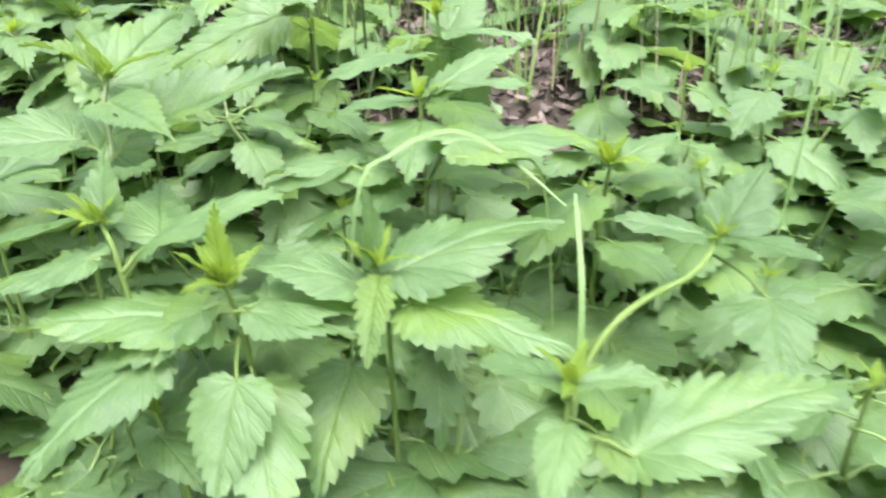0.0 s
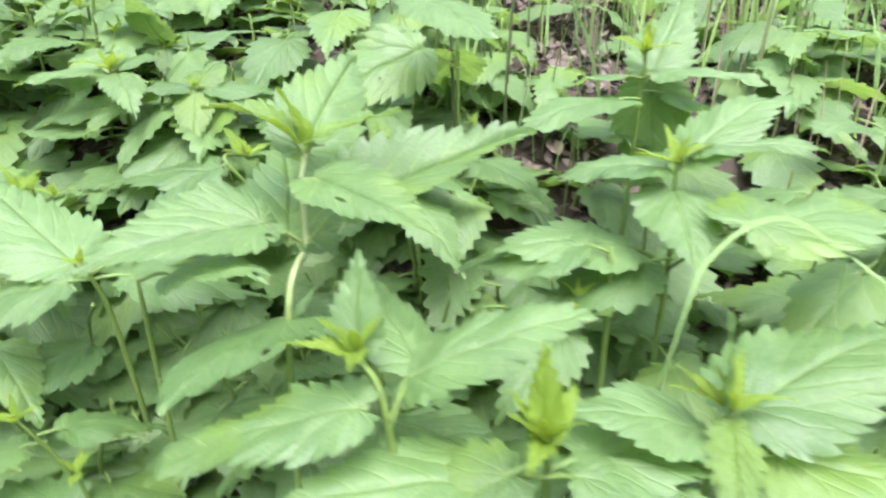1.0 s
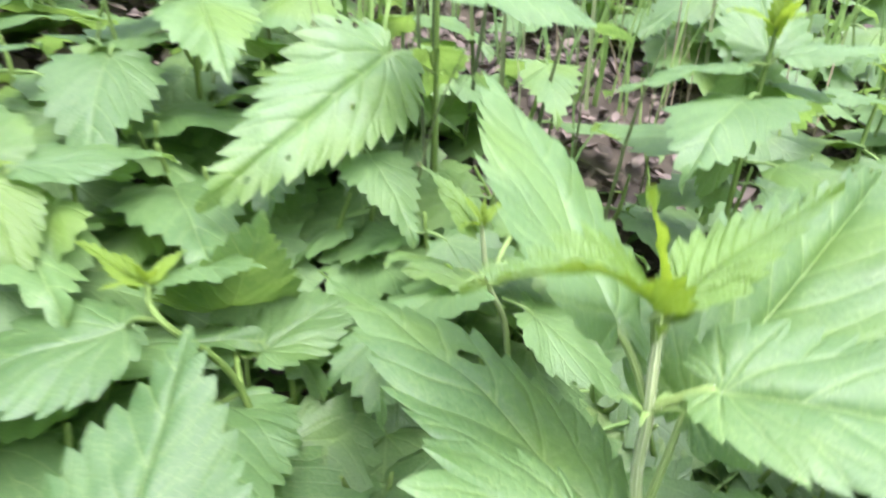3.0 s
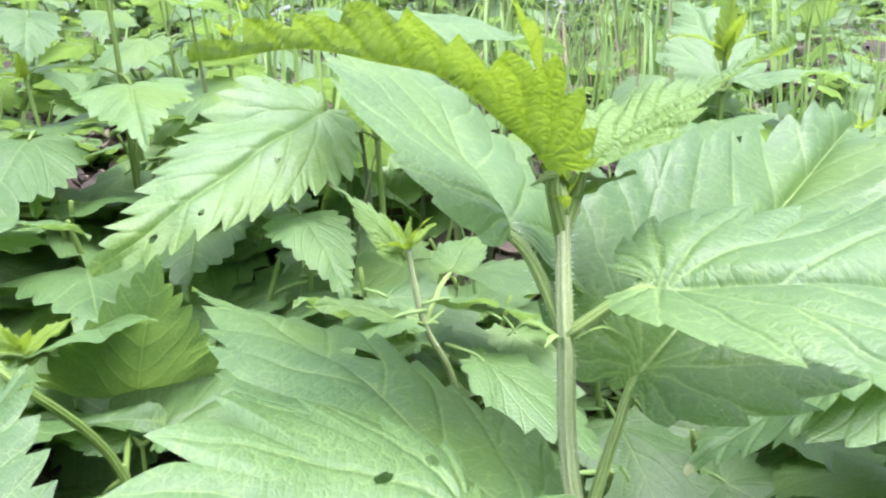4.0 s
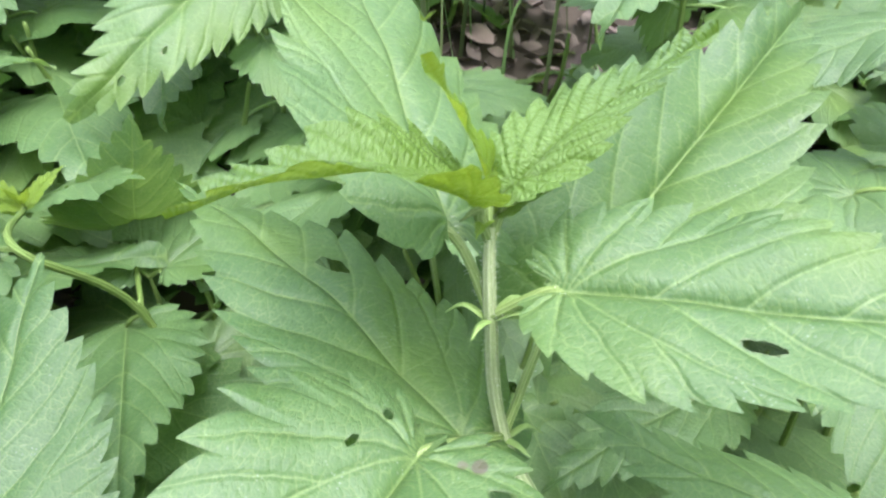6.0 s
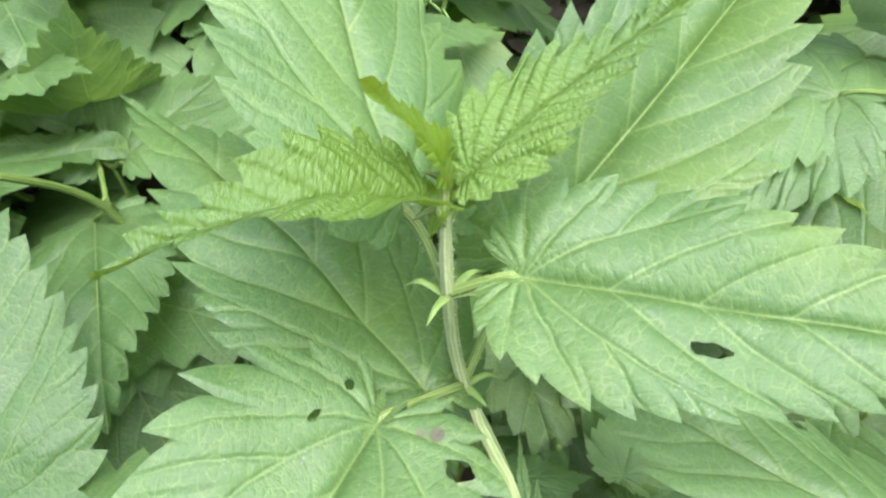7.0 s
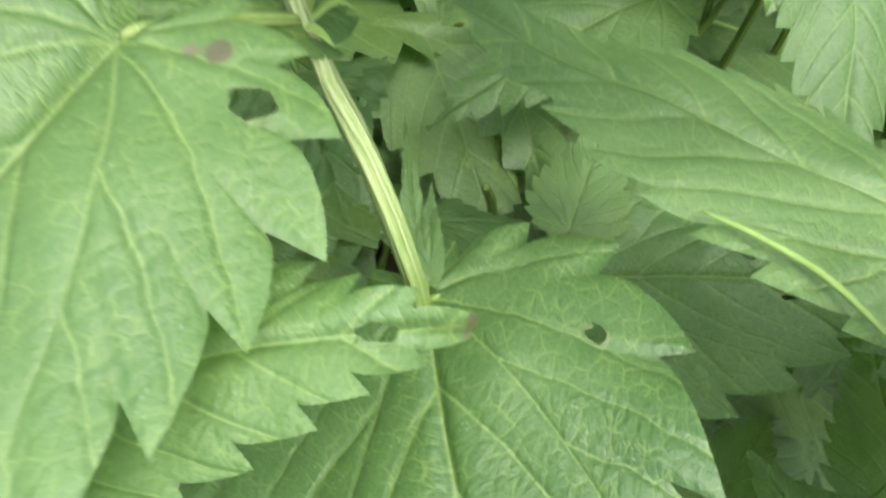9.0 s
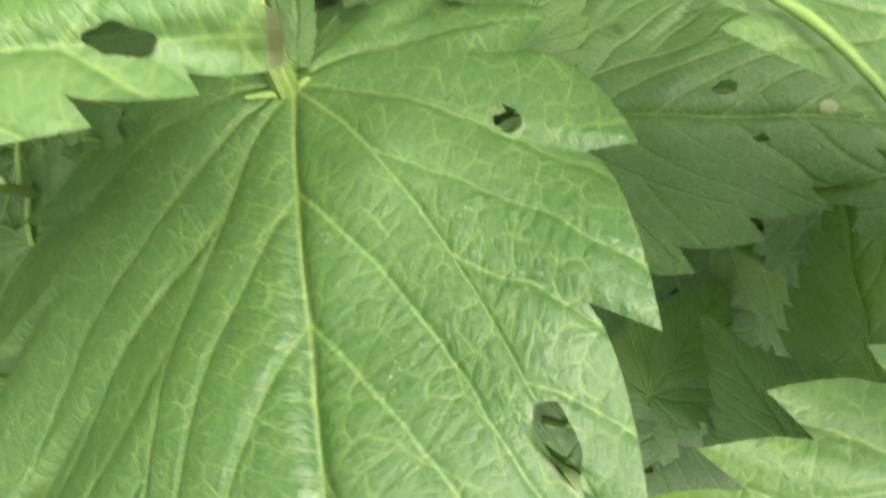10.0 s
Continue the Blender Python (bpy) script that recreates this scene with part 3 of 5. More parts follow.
# the plant that the camera closes in on
main = nettle("tall green nettle with a yellow-green shoot tip and toothed leaves", [(-0.2389, 0.4875, 0.7764), (-0.2422, 0.4830, 0.7578), (-0.2423, 0.4785, 0.7234), (-0.2490, 0.4410, 0.6941)], 0.0016, low=0, mat=PALE_STEM)
leaf(main, (-0.2313, 0.4728, 0.7674), (-0.1630, 0.4040, 0.7630), (-0.2422, 0.4830, 0.7578), roll=14, width=0.43, seed=11, curl=0.2, wave=0.014, depth=0.038, teeth=17, quilt=0.005, fold=0.3, holes=((0.345, -0.085, 0.034, 0.016),), label="large leaf with a small chewed hole")
leaf(main, (-0.2418, 0.4981, 0.7740), (-0.2163, 0.6038, 0.8070), (-0.2422, 0.4830, 0.7578), roll=34, width=0.5, seed=12, curl=0.25, wave=0.014, depth=0.045, teeth=15, quilt=0.005, fold=0.1, lopsided=-0.02)
leaf(main, (-0.2185, 0.4890, 0.7434), (-0.1030, 0.5169, 0.7804), (-0.2423, 0.4785, 0.7234), roll=22, width=0.46, seed=13, curl=0.3, wave=0.014, depth=0.045, teeth=15, quilt=0.005, fold=0.66)
leaf(main, (-0.2662, 0.4752, 0.7391), (-0.3542, 0.4283, 0.7315), (-0.2423, 0.4785, 0.7234), roll=-11, width=0.6, seed=14, curl=0.35, wave=0.014, depth=0.075, teeth=14, quilt=0.005, fold=0.4, holes=((0.018, 0.194, 0.02, 0.034), (-0.03, -0.087, 0.014, 0.01), (0.065, -0.108, 0.016, 0.009)), scars=((-0.03, 0.12, 0.016, 0.0), (-0.02, 0.09, 0.01, 0.2)), label="broad leaf with chewed holes at its base", lopsided=0.02)
leaf(main, (-0.2515, 0.4813, 0.7274), (-0.2773, 0.6085, 0.7417), (-0.2423, 0.4745, 0.7154), roll=20, width=0.46, seed=15, curl=0.2, wave=0.014, depth=0.045, teeth=15, quilt=0.005, fold=0.1, holes=((0.47, -0.06, 0.04, 0.022),), label="large leaf with a chewed hole")
leaf(main, (-0.2484, 0.4414, 0.6947), (-0.2889, 0.3509, 0.7074), (-0.2490, 0.4450, 0.6901), roll=0, width=0.84, seed=16, curl=0.2, wave=0.014, depth=0.085, teeth=9, quilt=0.005, fold=0.04, holes=((0.144, 0.249, 0.022, 0.014), (0.494, 0.221, 0.036, 0.02)), scars=((0.2, 0.1, 0.004, 0.9),), label="broad shaded leaf with chewed spots", lopsided=-0.19, up=(-0.29, 0.27, 1.0))
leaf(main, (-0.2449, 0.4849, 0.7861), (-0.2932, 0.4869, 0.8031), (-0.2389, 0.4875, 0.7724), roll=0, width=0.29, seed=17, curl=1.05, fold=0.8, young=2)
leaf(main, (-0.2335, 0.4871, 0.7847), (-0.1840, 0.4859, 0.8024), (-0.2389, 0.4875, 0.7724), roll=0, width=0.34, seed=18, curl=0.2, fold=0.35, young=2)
leaf(main, (-0.2362, 0.4914, 0.7830), (-0.2502, 0.4867, 0.8145), (-0.2389, 0.4875, 0.7764), roll=0, width=0.26, seed=19, curl=0.3, fold=0.35, young=True, up=(0.3, -0.5, 0.8), depth=0.035, teeth=15)
leaf(main, (-0.2369, 0.4865, 0.7794), (-0.2269, 0.4835, 0.7824), None, width=0.5, seed=20, curl=0.4, fold=0.4, young=2)
bud(main, (-0.2389, 0.4875, 0.7784), 4, 0.008)
leaf(main, (-0.2470, 0.4440, 0.6961), (-0.2335, 0.4670, 0.7036), None, width=0.17, seed=208, curl=0.15, fold=0.3, depth=0.015, label="narrow young leaf in the leaf axil")
leaf(main, (-0.2460, 0.4430, 0.6961), (-0.2361, 0.4557, 0.7009), None, width=0.3, seed=209, curl=0.15, fold=0.3, depth=0.015)
hairs(main, [(-0.2389, 0.4875, 0.7764), (-0.2422, 0.4830, 0.7578), (-0.2423, 0.4785, 0.7234), (-0.2490, 0.4410, 0.6941)], 0.0015, 420)
hairs(main, [(-0.2422, 0.4830, 0.7578), (-0.2313, 0.4728, 0.7674)], 0.0009, 70, 9)
hairs(main, [(-0.2422, 0.4830, 0.7578), (-0.2418, 0.4981, 0.7740)], 0.0009, 70, 10)
hairs(main, [(-0.2423, 0.4785, 0.7234), (-0.2662, 0.4752, 0.7391)], 0.0009, 90, 11)
hairs(main, [(-0.2423, 0.4785, 0.7234), (-0.2185, 0.4890, 0.7434)], 0.0009, 90, 12)
for k, at in enumerate(((-0.2422, 0.4830, 0.7578), (-0.2423, 0.4785, 0.7234), (-0.2490, 0.4410, 0.6941))):
    stipules(main, at, 30 + k, 0.0095 if k < 2 else 0.005, 5 if k < 2 else 2)

# leaves of neighbours under it
under = nettle("nettle with its leaf tips under the taller neighbour", [(-0.3420, 0.4720, 0.7050), (-0.3450, 0.4750, 0.6200)], low=0, seed=21)
leaf(under, (-0.3140, 0.4590, 0.7160), (-0.2513, 0.4242, 0.7310), (-0.3420, 0.4720, 0.7030), width=0.54, seed=22, curl=0.5, fold=0.05, holes=((0.855, 0.0, 0.03, 0.014),), scars=((1.0, 0.0, 0.016, 0.15),), label="leaf with a browned tip and a hole")
hollow = nettle("small dark nettle in a hollow between taller ones", [(-0.2950, 0.6760, 0.6620), (-0.2960, 0.6780, 0.6300)], 0.001, low=0, seed=31)
leaf(hollow, (-0.2880, 0.6740, 0.6640), (-0.2120, 0.7020, 0.6690), (-0.2950, 0.6760, 0.6600), width=0.6, seed=632, curl=0.4)
leaf(hollow, (-0.2990, 0.6800, 0.6640), (-0.3350, 0.7100, 0.6700), (-0.2950, 0.6760, 0.6600), width=0.6, seed=633, curl=0.4)
shade = nettle("low nettle with a pointed leaf in the shade", [(-0.1000, 0.5000, 0.6350), (-0.0980, 0.5050, 0.5900)], low=0, seed=23)
leaf(shade, (-0.1150, 0.5020, 0.6290), (-0.2018, 0.512, 0.6164), (-0.1000, 0.5000, 0.6300), width=0.5, seed=24, curl=0.3, fold=0.1)
lower = nettle("low nettle in the shade of the others", [(-0.1985, 0.4479, 0.6220), (-0.1778, 0.4655, 0.5700)], low=0, seed=25)
leaf(lower, (-0.1961, 0.4438, 0.6200), (-0.1279, 0.3833, 0.6351), (-0.1957, 0.4503, 0.6150), roll=0, width=0.78, seed=26, curl=0.3, fold=0.03, holes=((0.215, 0.255, 0.033, 0.019), (0.415, 0.15, 0.015, 0.013), (0.486, 0.068, 0.027, 0.022), (0.231, -0.224, 0.033, 0.021), (0.57, -0.056, 0.024, 0.011), (0.154, -0.152, 0.018, 0.016)), scars=((0.72, 0.02, 0.02, 0.9),), label="leaf peppered with small holes", teeth=9, depth=0.085, up=(-0.145, 0.087, 1.0))
deep = nettle("low nettle with dark leaves near the soil", [(-0.1799, 0.3338, 0.6120), (-0.1601, 0.3119, 0.5700)], low=0, seed=27)
leaf(deep, (-0.1911, 0.3361, 0.6060), (-0.1859, 0.3788, 0.6000), (-0.1782, 0.3323, 0.6040), width=0.72, seed=28, curl=0.3, fold=0.05, holes=((0.7, 0.05, 0.03, 0.012), (0.66, -0.2, 0.03, 0.012)), label="dark leaf with small slits", teeth=9)
leaf(deep, (-0.1689, 0.3320, 0.6040), (-0.1200, 0.3818, 0.5850), (-0.1735, 0.3287, 0.6000), width=0.62, seed=29, curl=0.3)
leaf(deep, (-0.1731, 0.3203, 0.6000), (-0.1364, 0.2843, 0.5900), (-0.1735, 0.3287, 0.6000), width=0.62, seed=201, curl=0.3)
leaf(deep, (-0.2037, 0.3682, 0.5800), (-0.1593, 0.3784, 0.5700), None, width=0.7, seed=202, curl=0.3)
bud(deep, (-0.1799, 0.3338, 0.6120), 203, 0.014)
wedge = nettle("low nettle with small pointed leaves in the shade", [(-0.2113, 0.4702, 0.6500), (-0.1936, 0.4865, 0.5900)], low=0, seed=204)
leaf(wedge, (-0.2326, 0.4703, 0.6550), (-0.2066, 0.4575, 0.6450), (-0.2358, 0.4764, 0.6400), roll=-30, width=0.8, seed=205, curl=0.3, fold=0.05)
leaf(wedge, (-0.1928, 0.4545, 0.6280), (-0.1543, 0.4778, 0.6220), (-0.1921, 0.4560, 0.6100), width=0.62, seed=206, curl=0.3, fold=0.05)
leaf(wedge, (-0.2303, 0.5322, 0.6450), (-0.2460, 0.4799, 0.6550), (-0.2183, 0.5801, 0.6200), width=0.8, seed=207, curl=0.8, fold=0.25, wave=0.06, quilt=0.02, holes=((0.75, 0.12, 0.03, 0.02), (0.5, 0.22, 0.03, 0.02)), label="crumpled chewed leaf")

# behind the main plant
small = nettle("small yellow-green nettle shoot", [(-0.1994, 0.6214, 0.7357), (-0.1958, 0.6184, 0.7061), (-0.1803, 0.6219, 0.6667)], 0.0014, mat=PALE_STEM, low=2, seed=31, low_from=0.055, low_len=0.08, turn=0.4)
leaf(small, (-0.2014, 0.6234, 0.7327), (-0.2188, 0.6440, 0.7596), None, width=0.5, seed=32, curl=0.3, fold=0.15, young=2, teeth=10, depth=0.07, scars=((0.98, 0.04, 0.05, 0.0),))
leaf(small, (-0.1745, 0.6323, 0.7204), (-0.1445, 0.6523, 0.7264), (-0.1958, 0.6184, 0.7061), width=0.6, seed=33, curl=0.5, fold=0.15)
leaf(small, (-0.1901, 0.6638, 0.6882), (-0.2407, 0.6322, 0.7218), (-0.1958, 0.6184, 0.7061), width=0.58, seed=34, curl=0.5, fold=0.05)
leaf(small, (-0.2089, 0.6128, 0.7107), (-0.2364, 0.6257, 0.7201), (-0.1958, 0.6184, 0.7061), width=0.8, seed=606, curl=0.8, fold=0.2, wave=0.05, quilt=0.014, thick=0.0006)
bud(small, (-0.1994, 0.6214, 0.7357), 35, 0.012)
stipules(small, (-0.1958, 0.6184, 0.7061), 36)

droop = nettle("tall nettle with long drooping leaves", [(-0.1390, 0.7711, 0.8592), (-0.1390, 0.7711, 0.7592), (-0.1370, 0.7741, 0.6792)], 0.0018, low=1, seed=41, low_from=0.15, turn=0.8)
leaf(droop, (-0.1766, 0.7623, 0.7776), (-0.3005, 0.7190, 0.7225), (-0.1390, 0.7711, 0.7592), roll=-38, width=0.5, seed=42, curl=0.45, fold=0.15, holes=((0.023, -0.164, 0.022, 0.016), (0.083, -0.207, 0.014, 0.011), (0.459, -0.253, 0.05, 0.02), (0.324, 0.08, 0.013, 0.011), (0.646, 0.067, 0.014, 0.01), (0.8, 0.024, 0.016, 0.012)), label="long drooping leaf with holes")
leaf(droop, (-0.1667, 0.7347, 0.8256), (-0.1127, 0.6353, 0.8032), (-0.1390, 0.7711, 0.8442), roll=0, width=0.6, seed=43, curl=0.4, fold=0.05)
leaf(droop, (-0.1444, 0.7725, 0.7727), (-0.1419, 0.8308, 0.6934), (-0.1390, 0.7711, 0.7592), width=0.62, seed=604, curl=0.5)
stipules(droop, (-0.1390, 0.7711, 0.7592), 44)

tall = nettle("tall nettle seen over its neighbours", [(-0.2583, 0.8882, 0.8534), (-0.2583, 0.8882, 0.8034), (-0.2583, 0.8982, 0.7434)], 0.0018, low=2, seed=45, low_from=0.09, turn=0.2)
leaf(tall, (-0.2553, 0.8682, 0.7970), (-0.2637, 0.7792, 0.7659), (-0.2583, 0.8882, 0.8034), width=0.63, seed=46, curl=0.5, fold=0.05)
leaf(tall, (-0.2733, 0.8982, 0.8084), (-0.3433, 0.9182, 0.7984), (-0.2583, 0.8882, 0.8034), width=0.6, seed=47, curl=0.5)
leaf(tall, (-0.2433, 0.8982, 0.8484), (-0.1733, 0.9082, 0.8384), (-0.2583, 0.8882, 0.8484), width=0.6, seed=48, curl=0.5)
leaf(tall, (-0.2733, 0.8832, 0.8484), (-0.3433, 0.8582, 0.8434), (-0.2583, 0.8882, 0.8484), width=0.6, seed=49, curl=0.5)

crowd_a = nettle("nettle with a yellow-green shoot tip in the crowd", [(-0.4398, 0.8525, 0.7635), (-0.4348, 0.8625, 0.7035)], low=2, seed=51, low_from=0.04, turn=0.5)
leaf(crowd_a, (-0.4278, 0.8625, 0.7635), (-0.3470, 0.9135, 0.7678), (-0.4398, 0.8525, 0.7575), width=0.6, seed=52, curl=0.4)
leaf(crowd_a, (-0.4358, 0.8445, 0.7595), (-0.4266, 0.8298, 0.7201), (-0.4398, 0.8525, 0.7575), width=0.7, seed=53, curl=0.4)
leaf(crowd_a, (-0.4458, 0.8585, 0.7675), (-0.4546, 0.8092, 0.8217), (-0.4398, 0.8525, 0.7575), width=0.6, seed=54, curl=0.3)
leaf(crowd_a, (-0.4518, 0.8565, 0.7635), (-0.5398, 0.8825, 0.7535), (-0.4398, 0.8525, 0.7575), width=0.55, seed=55, curl=0.4)
bud(crowd_a, (-0.4398, 0.8525, 0.7635), 56, 0.02)

crowd_b = nettle("nettle in the crowd with pale spreading leaves", [(-0.3825, 0.7536, 0.7457), (-0.3785, 0.7636, 0.6857)], low=2, seed=57, low_from=0.04, turn=1.1)
leaf(crowd_b, (-0.3705, 0.7576, 0.7437), (-0.2946, 0.7787, 0.7264), (-0.3825, 0.7536, 0.7397), width=0.6, seed=58, curl=0.5)
leaf(crowd_b, (-0.3805, 0.7456, 0.7417), (-0.3781, 0.7070, 0.7019), (-0.3825, 0.7536, 0.7397), width=0.66, seed=59, curl=0.5)
leaf(crowd_b, (-0.3925, 0.7536, 0.7457), (-0.4525, 0.7436, 0.7417), (-0.3825, 0.7536, 0.7397), width=0.6, seed=60, curl=0.5)
leaf(crowd_b, (-0.3825, 0.7636, 0.7477), (-0.3725, 0.8236, 0.7557), (-0.3825, 0.7536, 0.7397), width=0.6, seed=61, curl=0.4)
bud(crowd_b, (-0.3825, 0.7536, 0.7457), 62, 0.013)
leaf(crowd_b, (-0.3984, 0.7634, 0.6918), (-0.4799, 0.7411, 0.7013), (-0.3785, 0.7636, 0.6857), width=0.5, seed=601, curl=0.4)

crowd_c = nettle("nettle in the crowd with a pale shoot tip", [(-0.4608, 0.7600, 0.7625), (-0.4568, 0.7700, 0.7025)], low=2, seed=63, low_from=0.04, turn=0.1)
leaf(crowd_c, (-0.4548, 0.7660, 0.7625), (-0.4328, 0.8144, 0.7645), (-0.4608, 0.7600, 0.7565), width=0.6, seed=64, curl=0.5)
leaf(crowd_c, (-0.4508, 0.7520, 0.7585), (-0.4208, 0.7000, 0.7325), (-0.4608, 0.7600, 0.7565), width=0.57, seed=65, curl=0.5)
leaf(crowd_c, (-0.4708, 0.7560, 0.7625), (-0.5408, 0.7400, 0.7525), (-0.4608, 0.7600, 0.7565), width=0.6, seed=66, curl=0.5)
leaf(crowd_c, (-0.4803, 0.7472, 0.7074), (-0.5602, 0.7574, 0.6997), (-0.4568, 0.7700, 0.7025), width=0.6, seed=602, curl=0.4)
bud(crowd_c, (-0.4608, 0.7600, 0.7625), 67, 0.024)

slim = nettle("slim nettle with a small pointed tip", [(-0.3294, 0.6997, 0.6992), (-0.3313, 0.6389, 0.7172), (-0.3037, 0.6487, 0.6635)], 0.0015, low=0, seed=71)
leaf(slim, (-0.3205, 0.7109, 0.6953), (-0.2828, 0.6643, 0.7141), (-0.3294, 0.6997, 0.6952), width=0.55, seed=72, curl=0.5)
leaf(slim, (-0.3334, 0.7037, 0.6992), (-0.3555, 0.7257, 0.7161), None, width=0.36, seed=73, curl=0.3, fold=0.4, young=True)
leaf(slim, (-0.3453, 0.6708, 0.6979), (-0.4541, 0.6776, 0.6786), (-0.3313, 0.6389, 0.7172), width=0.6, seed=74, curl=0.5)
leaf(slim, (-0.2923, 0.723, 0.6536), (-0.278, 0.6754, 0.7346), (-0.3037, 0.6487, 0.6635), width=0.75, seed=75, curl=0.15, up=(0.0, -0.8, 0.4))
leaf(slim, (-0.3121, 0.6562, 0.6541), (-0.3351, 0.5575, 0.6577), (-0.3037, 0.6487, 0.6635), width=0.6, seed=603, curl=0.5, fold=0.15)
bud(slim, (-0.3294, 0.6997, 0.6992), 76, 0.016)

fore = nettle("nettle with broad upright leaves", [(-0.3826, 0.4906, 0.7055), (-0.3776, 0.5006, 0.6555)], low=1, seed=81, low_from=0.05, turn=0.3)
leaf(fore, (-0.3715, 0.536, 0.685), (-0.3232, 0.62, 0.7255), (-0.3826, 0.4906, 0.6955), width=0.63, seed=82, curl=0.4, fold=0.05)
leaf(fore, (-0.4012, 0.515, 0.6945), (-0.4886, 0.5768, 0.728), (-0.3826, 0.4906, 0.6955), width=0.58, seed=83, curl=0.4, fold=0.1)
leaf(fore, (-0.4157, 0.5290, 0.6167), (-0.4857, 0.4790, 0.5967), (-0.3826, 0.4906, 0.6755), width=0.70, seed=84, curl=0.5, fold=0.02)
bud(fore, (-0.3826, 0.4906, 0.7055), 85, 0.01)

# the first row
first_a = nettle("nettle with a spiky yellow-green tip", [(-0.2030, 0.3694, 0.7238), (-0.1885, 0.3524, 0.6906)], low=0, seed=91, low_from=0.06, low_len=0.1, turn=0.6)
leaf(first_a, (-0.1791, 0.3753, 0.7066), (-0.0856, 0.3808, 0.7364), (-0.1885, 0.3524, 0.6986), width=0.5, seed=92, curl=0.5, fold=0.1)
leaf(first_a, (-0.203, 0.349, 0.71), (-0.306, 0.352, 0.664), (-0.195, 0.36, 0.705), width=0.42, seed=93, curl=0.5, fold=0.1)
leaf(first_a, (-0.2030, 0.3734, 0.7238), (-0.2019, 0.3967, 0.7628), None, width=0.55, seed=94, curl=0.2, fold=0.3)
leaf(first_a, (-0.2060, 0.3694, 0.7238), (-0.2336, 0.3581, 0.7377), None, width=0.3, seed=95, curl=0.3, fold=0.5, young=True)
leaf(first_a, (-0.1760, 0.3880, 0.7050), (-0.2120, 0.4870, 0.7030), (-0.1885, 0.3524, 0.6946), roll=20, width=0.5, seed=97, curl=0.25, wave=0.014, depth=0.055, teeth=13, quilt=0.005, fold=0.03, holes=((0.455, -0.225, 0.02, 0.014), (0.35, -0.222, 0.022, 0.018)), label="leaf with chewed holes along its edge", lopsided=-0.04)
edge_line = spline([Vector(p) - first_a.location for p in ((-0.2115, 0.4225, 0.7135), (-0.2088, 0.4140, 0.7150), (-0.2060, 0.4035, 0.7150), (-0.2058, 0.3885, 0.7140))], 14)
part("rolled_edge", mesh_of("rolled_edge", *tube(edge_line, lambda f: 0.0006 * math.sin(math.pi * (0.08 + 0.86 * f)) ** 0.6, 8, 0.06), STIPULE), first_a, "yellowish rolled leaf edge")
bud(first_a, (-0.2030, 0.3694, 0.7238), 96, 0.022)

first_b = nettle("nettle with a spiky tip and wide lower leaves", [(-0.1215, 0.3311, 0.7042), (-0.1175, 0.3411, 0.6542)], low=2, seed=101, low_from=0.075, low_len=0.1, turn=0.2)
leaf(first_b, (-0.1215, 0.3331, 0.7042), (-0.1234, 0.3430, 0.7490), None, width=0.34, seed=102, curl=0.2, fold=0.4, young=True)
leaf(first_b, (-0.1350, 0.3430, 0.6714), (-0.2400, 0.3208, 0.6816), (-0.1215, 0.3311, 0.6842), width=0.6, seed=103, curl=0.4, fold=0.1)
leaf(first_b, (-0.1063, 0.3304, 0.6854), (-0.0458, 0.3267, 0.6713), (-0.1215, 0.3311, 0.6842), width=0.66, seed=104, curl=0.4, fold=0.1)
leaf(first_b, (-0.1149, 0.3046, 0.6541), (-0.1190, 0.2573, 0.6083), (-0.1195, 0.3351, 0.6642), width=0.75, seed=105, curl=0.4, fold=0.15)
leaf(first_b, (-0.1648, 0.3141, 0.6655), (-0.2080, 0.2441, 0.6394), (-0.1195, 0.3351, 0.6592), width=0.58, seed=106, curl=0.4, fold=0.05)
leaf(first_b, (-0.1235, 0.3311, 0.7042), (-0.1405, 0.3204, 0.7300), None, width=0.26, seed=107, curl=0.2, fold=0.5, young=True)
bud(first_b, (-0.1215, 0.3311, 0.7042), 108, 0.022)

first_c = nettle("nettle with a narrow hanging leaf under its tip", [(-0.0368, 0.3508, 0.7043), (-0.0328, 0.3608, 0.6543)], low=0, seed=111, low_from=0.06, low_len=0.11, turn=1.3)
leaf(first_c, (-0.0358, 0.3458, 0.6971), (-0.0405, 0.3076, 0.6610), (-0.0368, 0.3508, 0.6983), width=0.4, seed=112, curl=0.5, fold=0.15, young=2, depth=0.07, teeth=10)
leaf(first_c, (-0.0368, 0.3528, 0.7063), (-0.0438, 0.3566, 0.7514), None, width=0.6, seed=113, curl=0.2, fold=0.2)
leaf(first_c, (-0.0249, 0.3578, 0.6979), (0.0818, 0.4007, 0.7088), (-0.0368, 0.3508, 0.6923), width=0.6, seed=114, curl=0.4, fold=0.1)
leaf(first_c, (-0.0146, 0.3434, 0.6828), (0.0773, 0.3119, 0.6682), (-0.0348, 0.3528, 0.6843), width=0.63, seed=115, curl=0.4, fold=0.05)
leaf(first_c, (-0.0388, 0.3508, 0.7043), (-0.0608, 0.3591, 0.7227), None, width=0.26, seed=116, curl=0.2, fold=0.5, young=True)
leaf(first_c, (-0.0488, 0.3548, 0.6903), (-0.1159, 0.3527, 0.7033), (-0.0368, 0.3508, 0.6843), width=0.7, seed=117, curl=0.4)
leaf(first_c, (-0.0588, 0.3616, 0.6215), (-0.0731, 0.2870, 0.5747), (-0.0328, 0.3588, 0.6643), width=0.63, seed=118, curl=0.4)
bud(first_c, (-0.0368, 0.3508, 0.7043), 119, 0.022)

